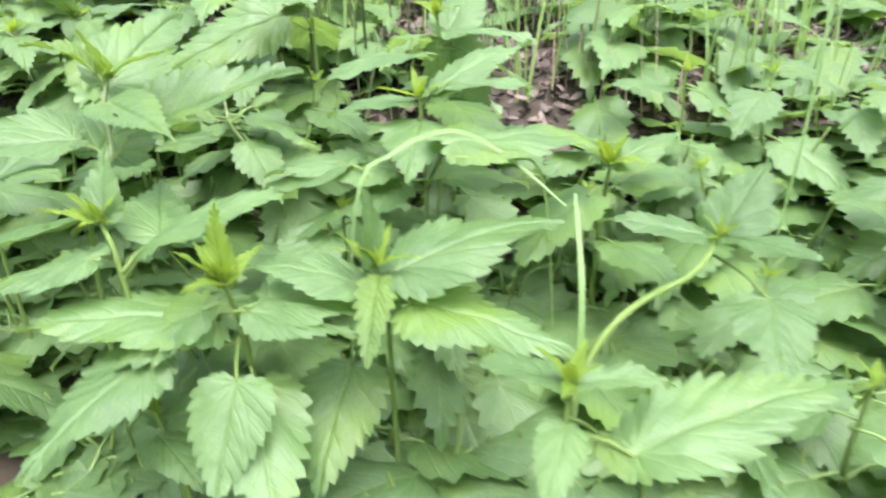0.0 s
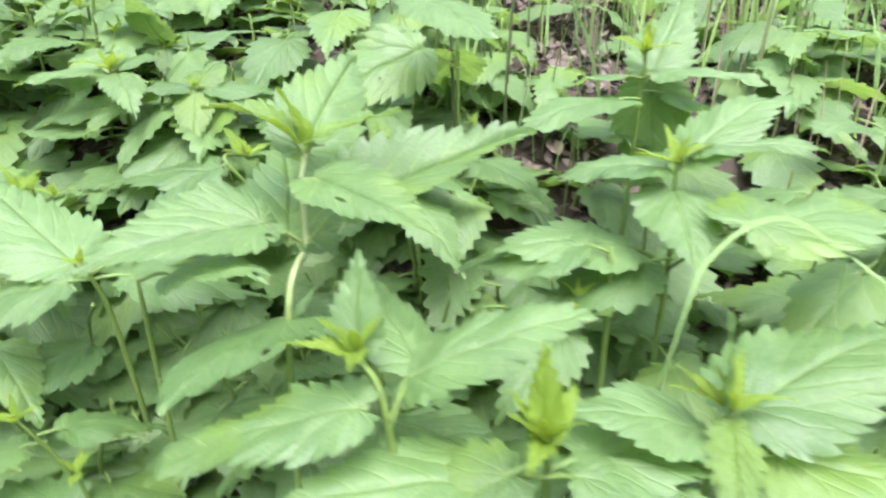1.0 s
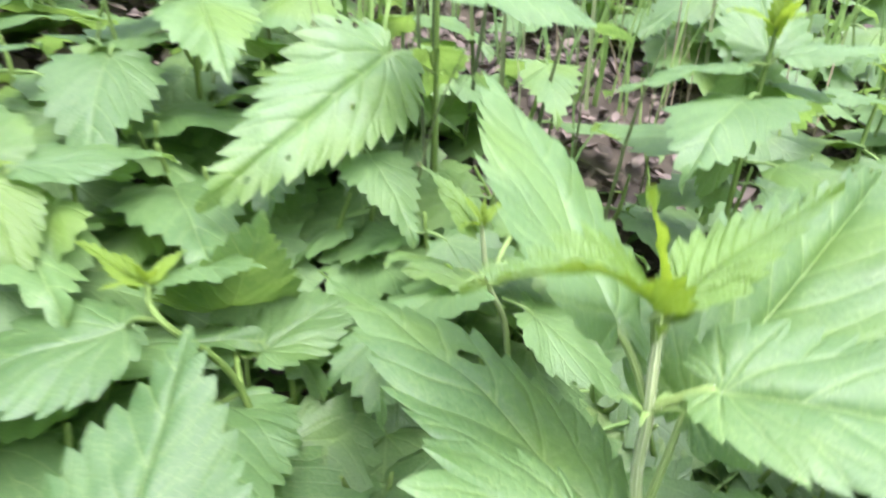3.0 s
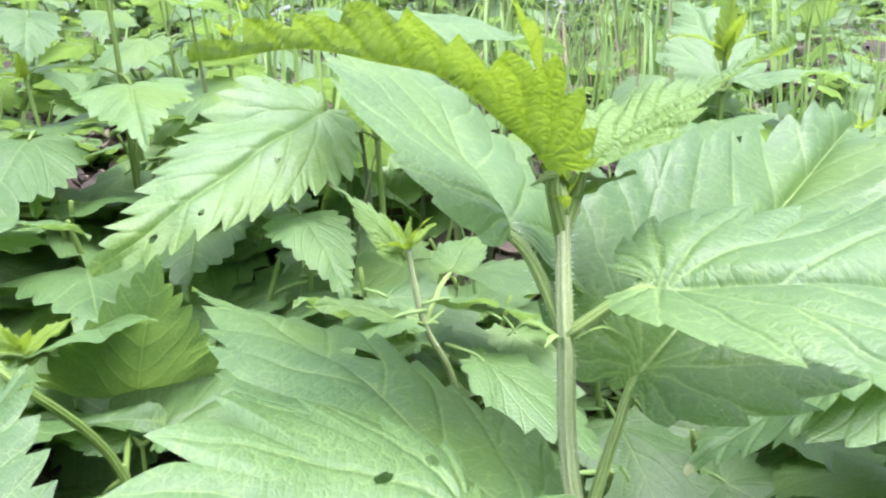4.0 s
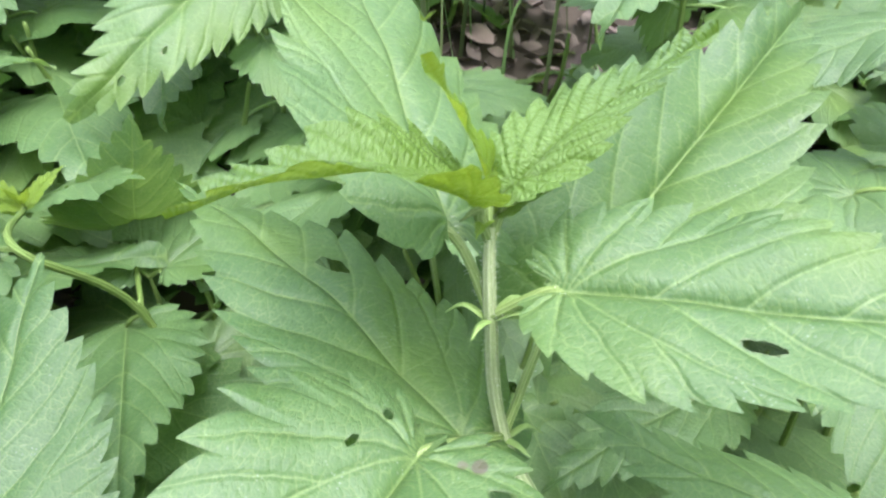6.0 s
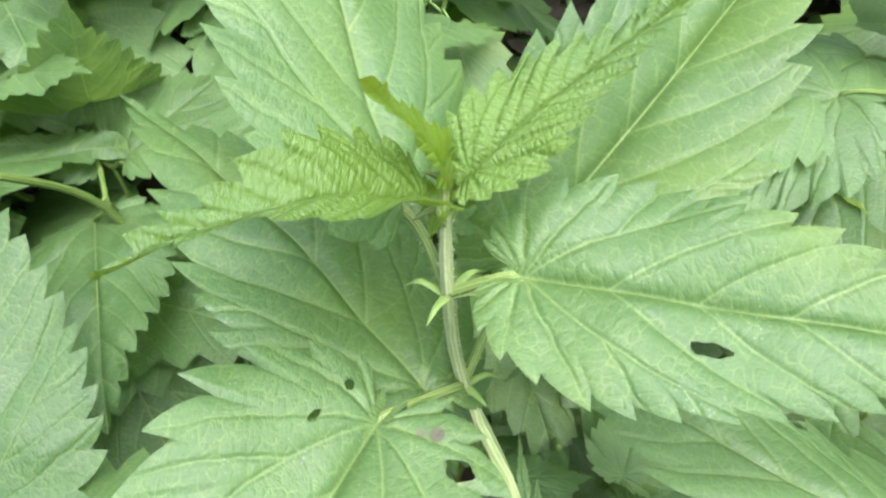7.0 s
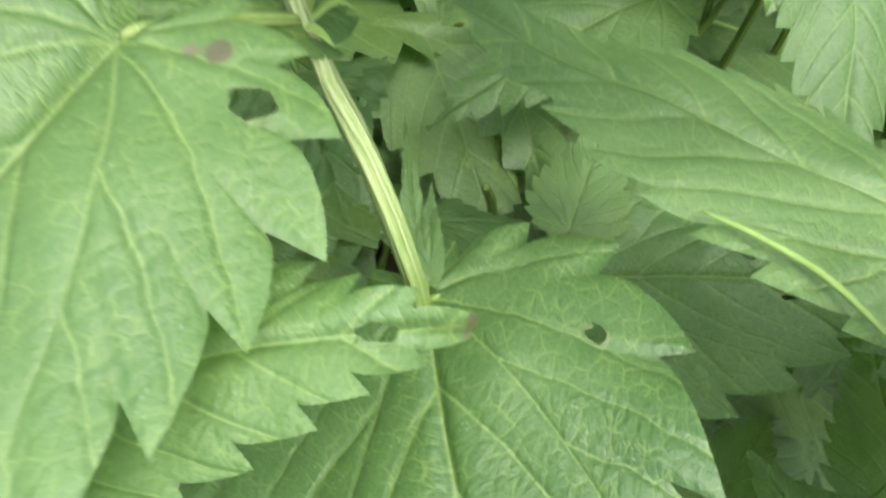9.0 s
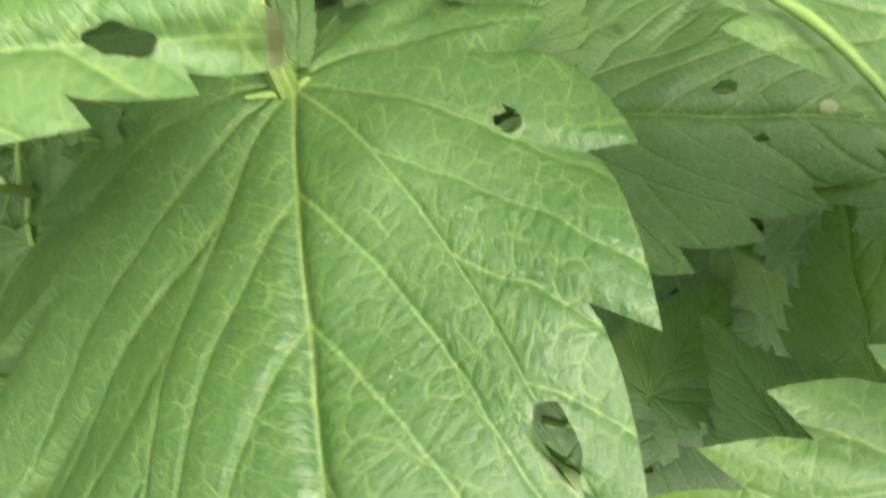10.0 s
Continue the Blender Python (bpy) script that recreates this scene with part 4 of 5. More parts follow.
first_d = nettle("young nettle with a pale folded tip", [(0.0612, 0.2519, 0.6967), (0.0652, 0.2619, 0.6467)], low=0, seed=121)
leaf(first_d, (0.0942, 0.2439, 0.6620), (0.2131, 0.2680, 0.6850), (0.0612, 0.2519, 0.6667), width=0.42, seed=122, curl=0.4, fold=0.2)
leaf(first_d, (0.0642, 0.2519, 0.6967), (0.1141, 0.2574, 0.6903), None, width=0.36, seed=123, curl=0.5, fold=0.4)
leaf(first_d, (0.0584, 0.2407, 0.6809), (0.0433, 0.1921, 0.6731), (0.0612, 0.2519, 0.6867), width=0.45, seed=124, curl=0.4)
leaf(first_d, (0.0582, 0.2539, 0.6967), (0.0156, 0.2876, 0.6831), None, width=0.4, seed=125, curl=0.4, fold=0.3)
leaf(first_d, (0.0796, 0.2574, 0.6601), (0.0861, 0.2254, 0.6594), (0.0612, 0.2519, 0.6767), width=0.5, seed=126, curl=0.4)
bud(first_d, (0.0612, 0.2519, 0.6967), 127, 0.02)

first_e = nettle("nettle with a bent pale stem", [(0.1864, 0.4087, 0.6934), (0.1575, 0.3658, 0.6915), (0.0838, 0.3100, 0.6642)], 0.0019, low=0, seed=131)
leaf(first_e, (0.1904, 0.4127, 0.6934), (0.2261, 0.4416, 0.7391), None, width=0.75, seed=132, curl=0.3, fold=0.1)
leaf(first_e, (0.1944, 0.4087, 0.6934), (0.2294, 0.3496, 0.7047), None, width=0.5, seed=133, curl=0.4, fold=0.2)
leaf(first_e, (0.1804, 0.4087, 0.6934), (0.1095, 0.4328, 0.6953), None, width=0.5, seed=134, curl=0.3, fold=0.2)
leaf(first_e, (0.2055, 0.3587, 0.6736), (0.1930, 0.2968, 0.6538), (0.1864, 0.4087, 0.6794), width=0.75, seed=135, curl=0.4)
bud(first_e, (0.1864, 0.4087, 0.6934), 136, 0.016)

first_f = nettle("nettle with level leaves round its tip", [(-0.0156, 0.5121, 0.7601), (-0.0112, 0.5083, 0.6854)], low=2, seed=141, low_from=0.11, turn=0.4)
leaf(first_f, (-0.0236, 0.5161, 0.7561), (-0.0914, 0.5383, 0.7376), (-0.0156, 0.5121, 0.7521), width=0.6, seed=142, curl=0.5)
leaf(first_f, (0.0001, 0.5207, 0.7655), (0.0717, 0.5010, 0.7691), (-0.0156, 0.5121, 0.7521), width=0.42, seed=143, curl=0.5)
leaf(first_f, (-0.0157, 0.5098, 0.7415), (-0.0228, 0.4364, 0.7206), (-0.0156, 0.5121, 0.7401), width=0.7, seed=144, curl=0.5)
leaf(first_f, (-0.0399, 0.5097, 0.7034), (-0.1426, 0.5044, 0.6971), (-0.0112, 0.5083, 0.6854), width=0.6, seed=145, curl=0.5)
leaf(first_f, (0.0092, 0.4514, 0.7451), (0.1321, 0.5127, 0.7186), (-0.0112, 0.5083, 0.6854), width=0.55, seed=146, curl=0.5)
leaf(first_f, (-0.0056, 0.5221, 0.7601), (0.0744, 0.5621, 0.7901), (-0.0156, 0.5121, 0.7521), width=0.55, seed=147, curl=0.4)
bud(first_f, (-0.0156, 0.5121, 0.7601), 148, 0.024)

first_g = nettle("nettle with a pointed pale leaf", [(0.1345, 0.5081, 0.7081), (0.1345, 0.5181, 0.6481)], low=2, seed=151, low_from=0.05, turn=0.7)
leaf(first_g, (0.1385, 0.5081, 0.7081), (0.1976, 0.5353, 0.7275), None, width=0.6, seed=152, curl=0.4)
bud(first_g, (0.1345, 0.5081, 0.7081), 153, 0.03)

right_a = nettle("nettle with a yellow-green upright tip", [(-0.0027, 0.6411, 0.8000), (-0.0007, 0.6451, 0.7300)], low=2, seed=161, low_from=0.075, turn=0.3)
leaf(right_a, (-0.0169, 0.6465, 0.7803), (-0.0546, 0.7109, 0.7523), (-0.0027, 0.6411, 0.7800), width=0.45, seed=162, curl=0.4)
leaf(right_a, (0.0093, 0.6411, 0.7850), (0.0873, 0.6211, 0.7800), (-0.0027, 0.6411, 0.7800), width=0.55, seed=163, curl=0.4)
leaf(right_a, (0.0073, 0.6491, 0.7850), (0.0473, 0.7111, 0.8300), (-0.0027, 0.6411, 0.7800), width=0.57, seed=164, curl=0.4)
leaf(right_a, (-0.0027, 0.6411, 0.7980), (0.0013, 0.6411, 0.8320), None, width=0.34, seed=165, curl=0.2, fold=0.5, young=True)
leaf(right_a, (0.0107, 0.6623, 0.7681), (0.0385, 0.6909, 0.6505), (-0.0020, 0.6430, 0.7700), width=0.5, seed=605, curl=0.4, up=(-0.2, -0.8, 0.5))
bud(right_a, (-0.0027, 0.6411, 0.8000), 166, 0.02)

right_b = nettle("nettle with a spreading leaf with small holes", [(-0.0570, 0.4902, 0.7131), (-0.0554, 0.4839, 0.6834)], low=0, seed=171)
leaf(right_b, (-0.0725, 0.4990, 0.7105), (-0.1513, 0.5323, 0.6714), (-0.0579, 0.4894, 0.7097), width=0.75, seed=172, curl=0.4, holes=((0.5, 0.1, 0.022, 0.014), (0.62, 0.05, 0.02, 0.014)), scars=((0.99, 0.0, 0.03, 1.0),))
pale = nettle("small nettle with two pale leaves at its tip", [(-0.0759, 0.4837, 0.6779), (-0.0759, 0.4860, 0.6300)], 0.0014, low=1, seed=611, low_from=0.035, low_len=0.085, turn=0.8)
leaf(pale, (-0.0800, 0.4860, 0.6750), (-0.1042, 0.5006, 0.6786), (-0.0759, 0.4837, 0.6739), width=0.5, seed=612, curl=0.3, fold=0.3, thick=0.0007)
leaf(pale, (-0.0715, 0.4840, 0.6750), (-0.0461, 0.4863, 0.6850), (-0.0759, 0.4837, 0.6739), width=0.5, seed=613, curl=0.3, fold=0.3, thick=0.0007)
bud(pale, (-0.0759, 0.4837, 0.6779), 614, 0.013)
yellow = nettle("low nettle with a yellow-green leaf", [(-0.4200, 0.7230, 0.6840), (-0.4180, 0.7260, 0.6500)], low=0, seed=175, low_from=0.05, turn=0.3)
leaf(yellow, (-0.4295, 0.7173, 0.679), (-0.505, 0.697, 0.668), None, width=0.74, seed=176, curl=0.4, young=False)

# ---------------------------------------------------------------- the crowd around and behind


def wild_nettle(height, seed, pool=POOL, shoot=True):
    """A template nettle at the origin, leaf pairs crosswise up its stem."""
    rng = random.Random(seed)
    thing = tagged(new("nettle_plant"), "green nettle in the crowd with pairs of toothed leaves", "plant", "nettle crowd")
    bow = rng.uniform(-0.03, 0.03), rng.uniform(-0.03, 0.03)
    line = spline([(0, 0, 0), (bow[0], bow[1], height * 0.5), (bow[0] * 0.6, bow[1] * 1.4, height)], 12)
    part("stem", stalk_mesh("nettle_stem", line, lambda f: 0.0022 * (1.1 - 0.6 * f), 6, 0.08), thing)
    z, k = height * rng.uniform(0.3, 0.4), 0
    a0 = rng.uniform(0, 3)
    while z < height - 0.008:
        f = z / height
        p = line[min(12, round(f * 12))].copy()
        p.z = z
        size = 0.105 * (1 - max(0, f - 0.55) / 0.45 * 0.55) * rng.uniform(0.85, 1.1)
        for flip in (0, math.pi):
            a = a0 + flip + (math.pi / 2) * (k % 2) + rng.uniform(-0.3, 0.3)
            out = Vector((math.cos(a), math.sin(a), 0))
            b = p + out * size * 0.2 + Vector((0, 0, size * 0.08))
            t = b + (out + Vector((0, 0, rng.uniform(-0.7, 0.0) + 0.35 * max(0, f - 0.7)))).normalized() * size
            part("leaf", rng.choice(pool), thing, "", laid(b, t, rng.uniform(-15, 15)))
        z += 0.052 * (1 - 0.35 * f) * rng.uniform(0.85, 1.15)
        k += 1
    if shoot and height > 0.1:
        bud(thing, line[-1], seed, 0.015, count=4)
    return thing


def spot(rng, p, lift=0.0, tilt=8, scale=1.0):
    m = Matrix.Translation((p[0], p[1], ground_height(p[0], p[1]) - 0.005 + lift))
    return m @ Euler((radians(rng.uniform(-tilt, tilt)), radians(rng.uniform(-tilt, tilt)), rng.uniform(0, 6.28))).to_matrix().to_4x4() @ Matrix.Scale(scale, 4)


def joined(name, label, pieces):
    """One mesh out of many placed templates, for what nobody could count."""
    co, loops, starts, totals, mats, uvs = [], [], [], [], [], {"lay": [], "grain": [], "scar": []}
    slots, base, at = [], 0, 0
    cache = {}
    for ob, m in pieces:
        for child in ob.children:
            mesh = child.data
            if mesh.name not in cache:
                v = np.empty(len(mesh.vertices) * 3)
                mesh.vertices.foreach_get("co", v)
                li = np.empty(len(mesh.loops), np.int32)
                mesh.loops.foreach_get("vertex_index", li)
                ls, lt, mi = (np.empty(len(mesh.polygons), np.int32) for _ in range(3))
                mesh.polygons.foreach_get("loop_start", ls)
                mesh.polygons.foreach_get("loop_total", lt)
                mesh.polygons.foreach_get("material_index", mi)
                for mat in mesh.materials:
                    if mat not in slots:
                        slots.append(mat)
                mi = np.array([slots.index(mat) for mat in mesh.materials], np.int32)[mi]
                layers = {}
                for key in uvs:
                    w = np.zeros(len(mesh.loops) * 2)
                    if key in mesh.uv_layers:
                        mesh.uv_layers[key].data.foreach_get("uv", w)
                    layers[key] = w
                cache[mesh.name] = (v.reshape(-1, 3), li, ls, lt, mi, layers)
            v, li, ls, lt, mi, layers = cache[mesh.name]
            w = np.array(m @ child.matrix_basis)
            co.append(v @ w[:3, :3].T + w[:3, 3])
            loops.append(li + base)
            starts.append(ls + at)
            totals.append(lt)
            mats.append(mi)
            for key in uvs:
                uvs[key].append(layers[key])
            base += len(v)
            at += len(li)
    mesh = bpy.data.meshes.new(name)
    mesh.vertices.add(base)
    mesh.vertices.foreach_set("co", np.concatenate(co).ravel())
    mesh.loops.add(at)
    mesh.loops.foreach_set("vertex_index", np.concatenate(loops))
    mesh.polygons.add(sum(len(t) for t in totals))
    mesh.polygons.foreach_set("loop_start", np.concatenate(starts))
    for mat in slots:
        mesh.materials.append(mat)
    mesh.polygons.foreach_set("material_index", np.concatenate(mats))
    mesh.update(calc_edges=True)
    for key in uvs:
        mesh.uv_layers.new(name=key).data.foreach_set("uv", np.concatenate(uvs[key]))
    ob = new(name, smooth(mesh))
    return tagged(ob, label, "plants", kind="stuff")


def crowd():
    rng = random.Random(77)
    kinds = {h: [wild_nettle(h, 300 + 7 * n + int(h * 100)) for n in range(3)] for h in (0.07, 0.12, 0.18, 0.25)}
    used = set()

    def bare(x, y, thin=0.6):
        """The open patch of dead leaves and grass on the slope, which few nettles reach."""
        patch = (x - 0.2) ** 2 / 0.36**2 + (y - 0.88) ** 2 / 0.24**2 < 1 + 0.3 * noise.noise((x * 7, y * 7, 1))
        strip = -0.48 < x < 0.1 and 0.88 < y < 1.12
        return (patch and rng.random() < thin) or (strip and rng.random() < 0.5)

    def put(h, x, y):
        hollow = (-0.42 < x < -0.24 and 0.6 < y < 0.76) or (-0.17 < x < 0.02 and 0.54 < y < 0.72)
        late = -0.23 < x < -0.09 and 0.27 < y < 0.43
        if bare(x, y) or hollow or late:
            return
        ob = rng.choice(kinds[h])
        m = spot(rng, (x, y), 0, 8, rng.uniform(0.88, 1.08))
        if ob.name in used:
            copy_thing(ob, m).matrix_basis = m
        else:
            used.add(ob.name)
            ob.matrix_basis = m

    # a low layer under the first rows
    for k in range(150):
        x, y = rng.uniform(-0.75, 0.6), rng.uniform(0.1, 0.75)
        h = rng.choice((0.07, 0.07, 0.12))
        put(0.07 if -0.35 < x < 0.02 and 0.25 < y < 0.62 else h, x, y)
    # the slope under and behind the tall ones
    for k in range(72):
        x, y = rng.uniform(-0.65, 0.3), rng.uniform(0.62, 1.0)
        put(rng.choice((0.07, 0.07, 0.12)), x, y)
    # beside the walk, on both sides
    for k in range(24):
        x, y = rng.uniform(-1.1, -0.6), rng.uniform(0.35, 1.1)
        put(rng.choice((0.12, 0.18, 0.25)), x, y)
    for k in range(16):
        x, y = rng.uniform(0.35, 0.9), rng.uniform(0.3, 0.75)
        put(rng.choice((0.12, 0.18)), x, y)
    # the rows behind, thicker to the left
    for k in range(36):
        x, y = rng.uniform(-0.95, -0.1), rng.uniform(0.95, 1.35)
        put(rng.choice((0.07, 0.12, 0.12)), x, y)
    for k in range(18):
        x, y = rng.uniform(-0.1, 0.9), rng.uniform(0.85, 1.25)
        put(rng.choice((0.07, 0.07, 0.12)), x, y)
    for ob in [o for group in kinds.values() for o in group]:
        if ob.name not in used:
            ob.matrix_basis = spot(rng, (rng.uniform(-0.9, -0.2), 1.4))
    # the thicket further back
    far = [wild_nettle(h, 380 + n, POOL_EDGE, n == 1) for n, h in enumerate((0.12, 0.16, 0.22, 0.28))]
    pieces = []
    for k in range(60):
        pieces.append((rng.choice(far[:2]), spot(rng, (rng.uniform(-1.1, 1.6), rng.uniform(1.3, 1.9)))))
    for k in range(110):
        pieces.append((rng.choice(far[1:]), spot(rng, (rng.uniform(-1.6, 2.6), rng.uniform(1.8, 3.2)))))
    low = [wild_nettle(h, 390 + n, POOL_FAR) for n, h in enumerate((0.045, 0.06, 0.075, 0.095))]
    carpet = []
    for k in range(900):
        x, y = rng.uniform(-0.85, 0.65), rng.uniform(0.05, 0.7) if k % 2 else rng.uniform(0.05, 1.1)
        if not bare(x, y, 0.3):
            carpet.append((rng.choice(low[:2] if y < 0.65 else low), spot(rng, (x, y), 0, 14)))
    for k in range(90):
        carpet.append((rng.choice(low[1:]), spot(rng, (rng.uniform(-0.9, 1.0), rng.uniform(1.0, 1.5)), 0, 14)))
    joined("seedling_carpet", "carpet of low young nettles covering the soil", carpet)
    far += low
    edge = [wild_nettle(h, 430 + n, POOL_EDGE, False) for n, h in enumerate((0.12, 0.17, 0.22))]
    for k in range(420):
        x, y = rng.uniform(-2.6, 2.8), rng.uniform(-2.4, 2.6)
        if abs(x + 0.05) > 0.85 or y < -0.35:
            pieces.append((rng.choice(edge), spot(rng, (x, y))))
    # thinner growth round the patch, between it and the thicket
    for k in range(520):
        x, y = rng.gauss(-0.1, 0.9), rng.gauss(0.3, 0.75)
        if x < -0.95 or x > 0.85 or y < -0.14:
            pieces.append((rng.choice(edge[:2] if k % 2 else low[2:]), spot(rng, (x, y), 0, 14, 0.7)))
    far += edge
    joined("nettle_thicket", "dense green nettle thicket further up the bank", pieces)
    for ob in far:
        for child in list(ob.children):
            bpy.data.objects.remove(child)
        bpy.data.objects.remove(ob)


crowd()


def grass_tuft(seed, count, height, mat, name, label, spread=0.045, wide=0.0022):
    """A clump of thin blades that lean and arch."""
    rng = random.Random(seed)
    verts, faces = [], []
    for k in range(count):
        a = rng.uniform(0, 6.28)
        r = spread * rng.random()
        base = Vector((r * math.cos(a), r * math.sin(a), -0.01))
        b = rng.uniform(0, 6.28)
        out = Vector((math.cos(b), math.sin(b), 0))
        h = height * rng.uniform(0.55, 1.15)
        arch = rng.uniform(0.02, 0.3) * h
        line = spline([base, base + Vector((0, 0, h * 0.55)) + out * arch * 0.3, base + Vector((0, 0, h * rng.uniform(0.8, 1.0))) + out * arch], 7)
        side = out.cross(Vector((0, 0, 1))).lerp(out, rng.random() * 0.7).normalized() * wide * rng.uniform(0.6, 1.3)
        lo = len(verts)
        for i, p in enumerate(line):
            w = side * (1 - (i / 7) ** 2 * 0.9)
            verts += [p - w, p + out * wide * 0.35, p + w]
        for i in range(7):
            for j in (0, 1):
                q = lo + 3 * i + j
                faces.append((q, q + 1, q + 4, q + 3))
    ob = new(name, mesh_of(name, verts, faces, mat))
    return tagged(ob, label, "grass", "grass tufts", "stuff")


def grass():
    rng = random.Random(5)
    kinds = [grass_tuft(400 + k, 6, 0.13 + 0.035 * k, GRASS, "grass_tuft", "clump of thin green grass blades on the soil", 0.07, 0.0016 + 0.0004 * (k % 2)) for k in range(4)]
    kinds += [grass_tuft(410 + k, 5, 0.2, PALE, "grass_tuft", "clump of pale stiff grass stalks on the soil", 0.08, 0.0018) for k in range(2)]
    kinds += [grass_tuft(420 + k, 6, 0.12, STRAW, "grass_tuft", "clump of dry straw-coloured stalks on the soil", 0.08, 0.001) for k in range(2)]
    kinds += [grass_tuft(440 + k, 5, 0.22, DARK_STALK, "grass_tuft", "clump of dark upright stalks on the soil", 0.09, 0.0014) for k in range(2)]
    spots = [(rng.uniform(-0.15, 0.5), rng.uniform(0.76, 1.2)) for k in range(26)] + [(rng.uniform(-0.15, 0.7), rng.uniform(0.74, 1.4)) for k in range(58)] + [(rng.uniform(0.0, 0.5), rng.uniform(0.85, 1.2)) for k in range(22)] + [(rng.uniform(-0.9, 1.6), rng.uniform(1.2, 2.4)) for k in range(14)]
    for n, (x, y) in enumerate(spots):
        if n < len(kinds):
            kinds[n].matrix_basis = spot(rng, (x, y))
        else:
            ob = rng.choice(kinds)
            m = spot(rng, (x, y), 0, 10, rng.uniform(0.7, 1.2))
            copy_thing(ob, m).matrix_basis = m


grass()


def grass_blade(points, width, mat, label):
    """One long blade with a keel, along a line in the world."""
    root = Vector(points[-1])
    line = spline([Vector(p) - root for p in points], 24)
    verts, faces = [], []
    for i, p in enumerate(line):
        way = (line[min(i + 1, 24)] - line[max(i - 1, 0)]).normalized()
        side = way.cross(Vector((0.2, -0.8, 0.55))).normalized() * width * (0.15 + 0.85 * math.sin(math.pi * (0.12 + 0.8 * i / 24)))
        keel = way.cross(side).normalized() * width * 0.3
        verts += [p - side, p + keel, p + side]
    for i in range(24):
        for j in (0, 1):
            q = 3 * i + j
            faces.append((q, q + 1, q + 4, q + 3))
    ob = new("grass_blade", mesh_of("grass_blade", verts, faces, mat))
    ob.location = root
    return tagged(ob, label, "grass", "grass blades")


def rooted(p, dx=0.0, dy=0.0):
    return (p[0] + dx, p[1] + dy, ground_height(p[0] + dx, p[1] + dy) - 0.005)


grass_blade([(0.0820, 0.4050, 0.7180), (0.0455, 0.4306, 0.7423), (0.0094, 0.4280, 0.7611), (-0.0288, 0.4086, 0.7531), (-0.0526, 0.3825, 0.7217), rooted((-0.0576, 0.3850, 0.7175), -0.01, 0.01)], 0.0014, PALE, "long pale grass blade arched over among nettles")
grass_blade([(0.0043, 0.4191, 0.7483), (0.0400, 0.4450, 0.7330), (0.0753, 0.4629, 0.7107), rooted((0.0900, 0.4720, 0.6900), 0.01, 0.01)], 0.0012, GRASS, "thin green grass blade bent over among nettles")
grass_blade([(0.0901, 0.4175, 0.7215), (0.0905, 0.3620, 0.6539), rooted((0.0905, 0.3520, 0.6539))], 0.0022, PALE, "straight pale grass stalk among nettles")
grass_blade([(0.2899, 0.5588, 0.9251), (0.2918, 0.5291, 0.7793), rooted((0.2918, 0.5291, 0.7793))], 0.0018, PALE, "tall pale grass stalk")

grass_blade([(-0.1599, 0.3606, 0.6220), (-0.1719, 0.3514, 0.6000), rooted((-0.1719, 0.3514, 0.6000))], 0.0011, PALE, "thin pale stalk in the shade")


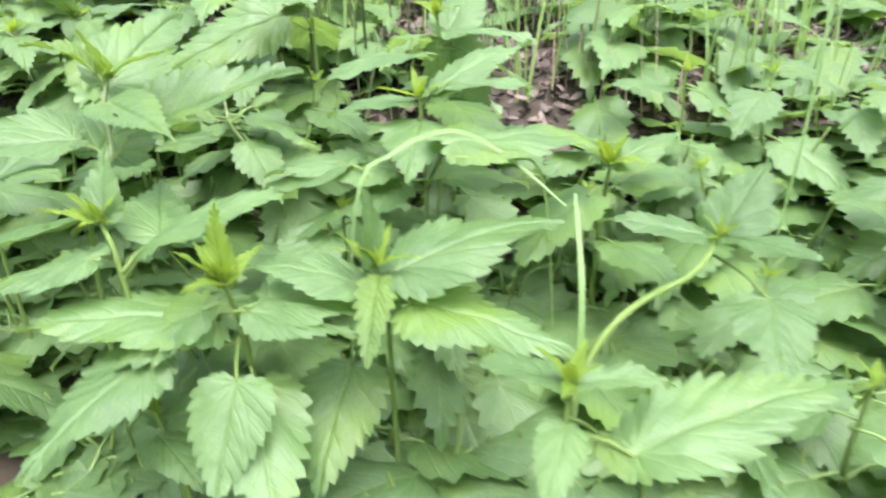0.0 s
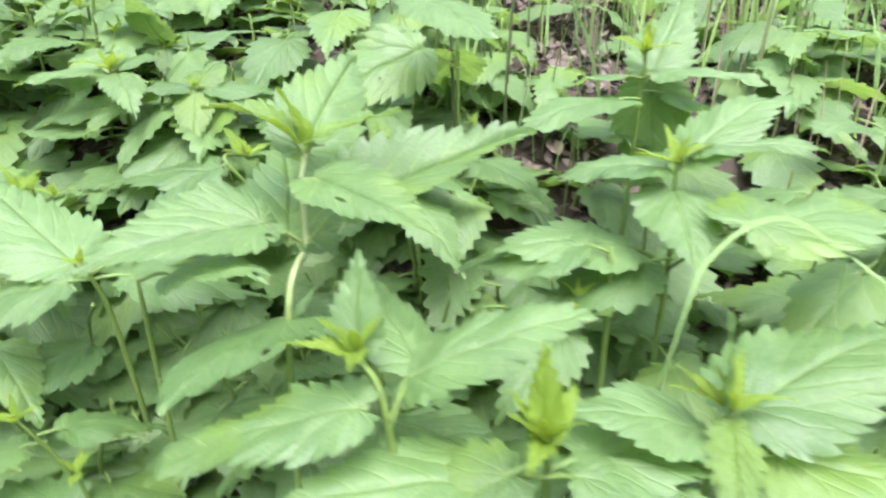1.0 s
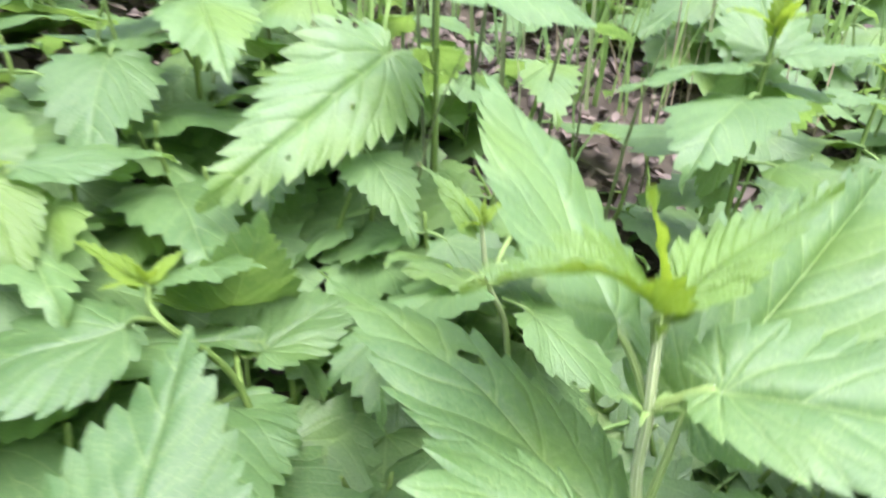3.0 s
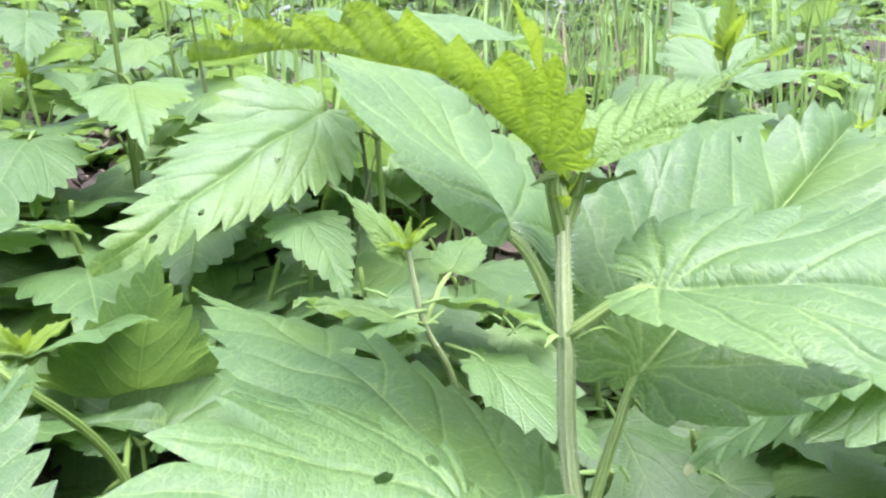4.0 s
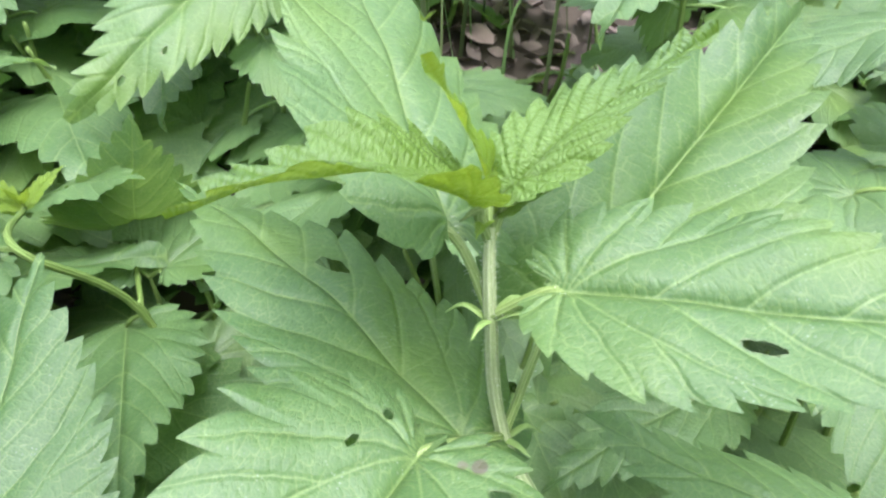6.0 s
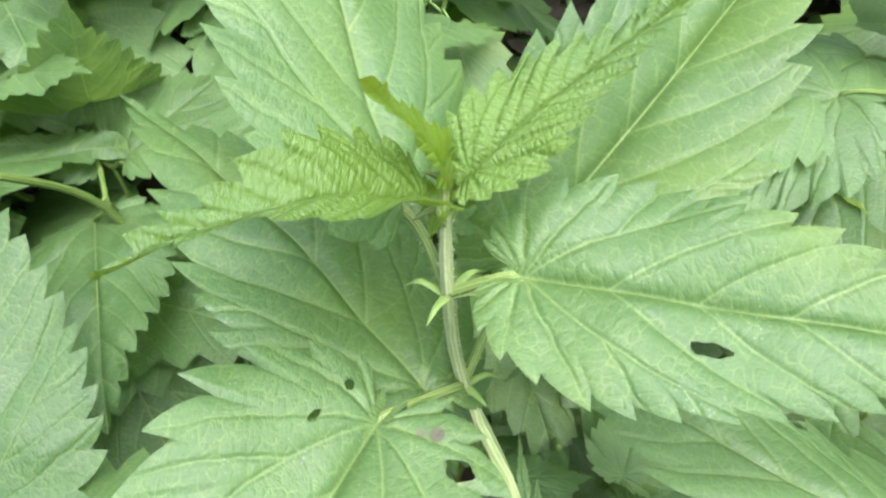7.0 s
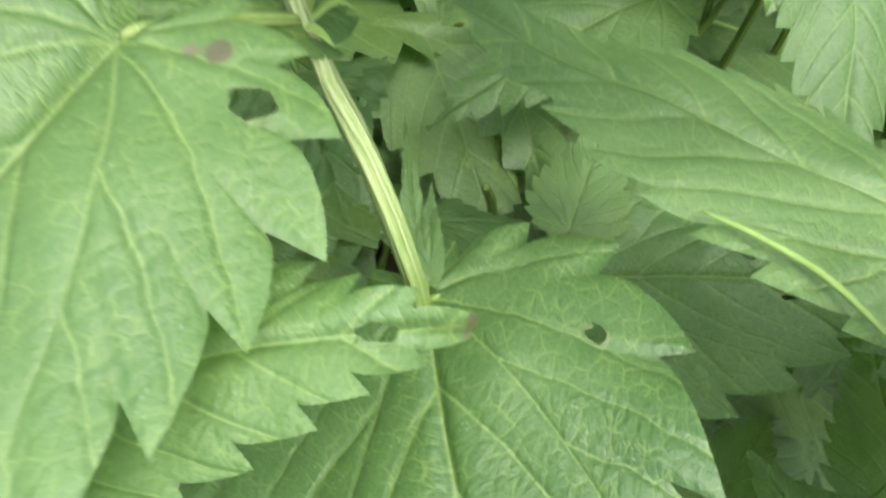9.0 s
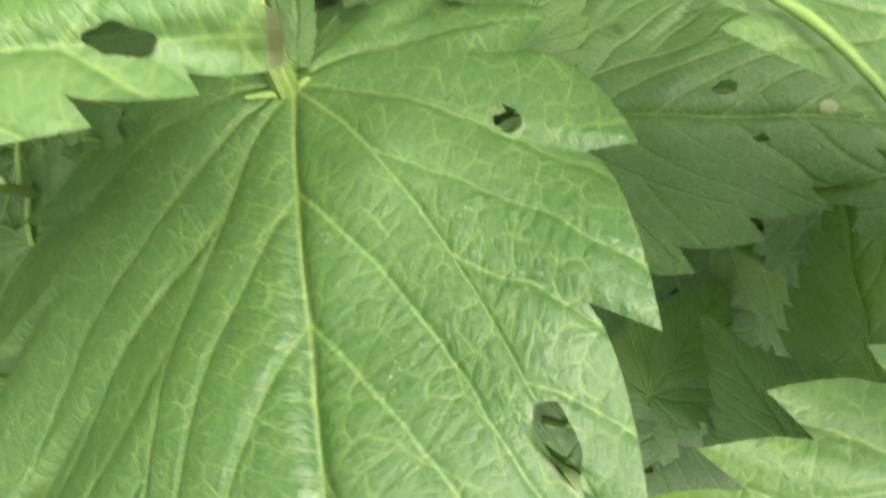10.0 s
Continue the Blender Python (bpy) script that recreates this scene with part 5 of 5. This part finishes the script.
def shrub(seed, radius, height, count):
    """A low leafy shrub: thin limbs and many small leaves, with an uneven outline."""
    rng = random.Random(seed)
    thing = tagged(new("shrub"), "leafy green undergrowth shrub at the wood's edge", "shrub", "undergrowth")
    verts, faces = [], []
    lverts, lfaces = [], []
    for k in range(14):
        a, r = rng.uniform(0, 6.28), radius * math.sqrt(rng.random())
        h = height * rng.uniform(0.55, 1.1) * (1 - 0.35 * (r / radius) ** 2)
        end = Vector((r * math.cos(a), r * math.sin(a), h))
        line = spline([(0, 0, -0.02), (end.x * 0.3, end.y * 0.3, h * 0.5), end], 6)
        v, f = tube(line, lambda q: 0.006 * (1.1 - q), 5)
        lo = len(verts)
        verts += v
        faces += [tuple(i + lo for i in face) for face in f]
        for n in range(count // 14):
            p = line[rng.randint(1, 6)] + Vector((rng.gauss(0, 0.09), rng.gauss(0, 0.09), rng.gauss(0, 0.07)))
            size = rng.uniform(0.02, 0.05)
            m = Matrix.Translation(p) @ Euler((rng.uniform(-0.7, 0.7), rng.uniform(-0.7, 0.7), rng.uniform(0, 6.28))).to_matrix().to_4x4()
            lo = len(lverts)
            for u, w in ((0, 0.03), (0.4, 0.36), (1, 0.01)):
                for s in (-1, 0, 1):
                    lverts.append(m @ Vector((u * size, s * w * size, size * (0.12 * abs(s) - 0.25 * u * u))))
            for i in range(2):
                for j in (0, 1):
                    q = lo + 3 * i + j
                    lfaces.append((q, q + 1, q + 4, q + 3))
    part("limbs", mesh_of("limbs", verts, faces, BARK), thing)
    tagged(part("crown", mesh_of("crown", lverts, lfaces, SHRUB), thing), kind="stuff")
    return thing


def undergrowth():
    rng = random.Random(9)
    kinds = [shrub(500 + k, 0.45, 0.55 + 0.15 * k, 950) for k in range(3)]
    spots = [(x + rng.uniform(-0.25, 0.25), y + rng.uniform(-0.25, 0.25)) for y in (2.3, 3.1, 4.1, 5.2) for x in np.linspace(-2.4 - 0.3 * y, 2.6 + 0.9 * y, 9)]
    for n, (x, y) in enumerate(spots):
        m = spot(rng, (x, y), 0, 5, rng.uniform(0.8, 1.3) * (1 + 0.12 * (y - 2.3)))
        if n < 3:
            kinds[n].matrix_basis = m
        else:
            copy_thing(rng.choice(kinds), m).matrix_basis = m
    # unseen shrubs added beside and behind the walk, to block low sky light
    for k in range(26):
        a = math.pi * (0.92 + 1.16 * k / 25)
        r = rng.uniform(2.6, 3.4)
        m = spot(rng, (r * math.cos(a), 0.4 + r * math.sin(a)), 0, 5, rng.uniform(1.5, 2.1))
        copy_thing(rng.choice(kinds), m).matrix_basis = m


undergrowth()
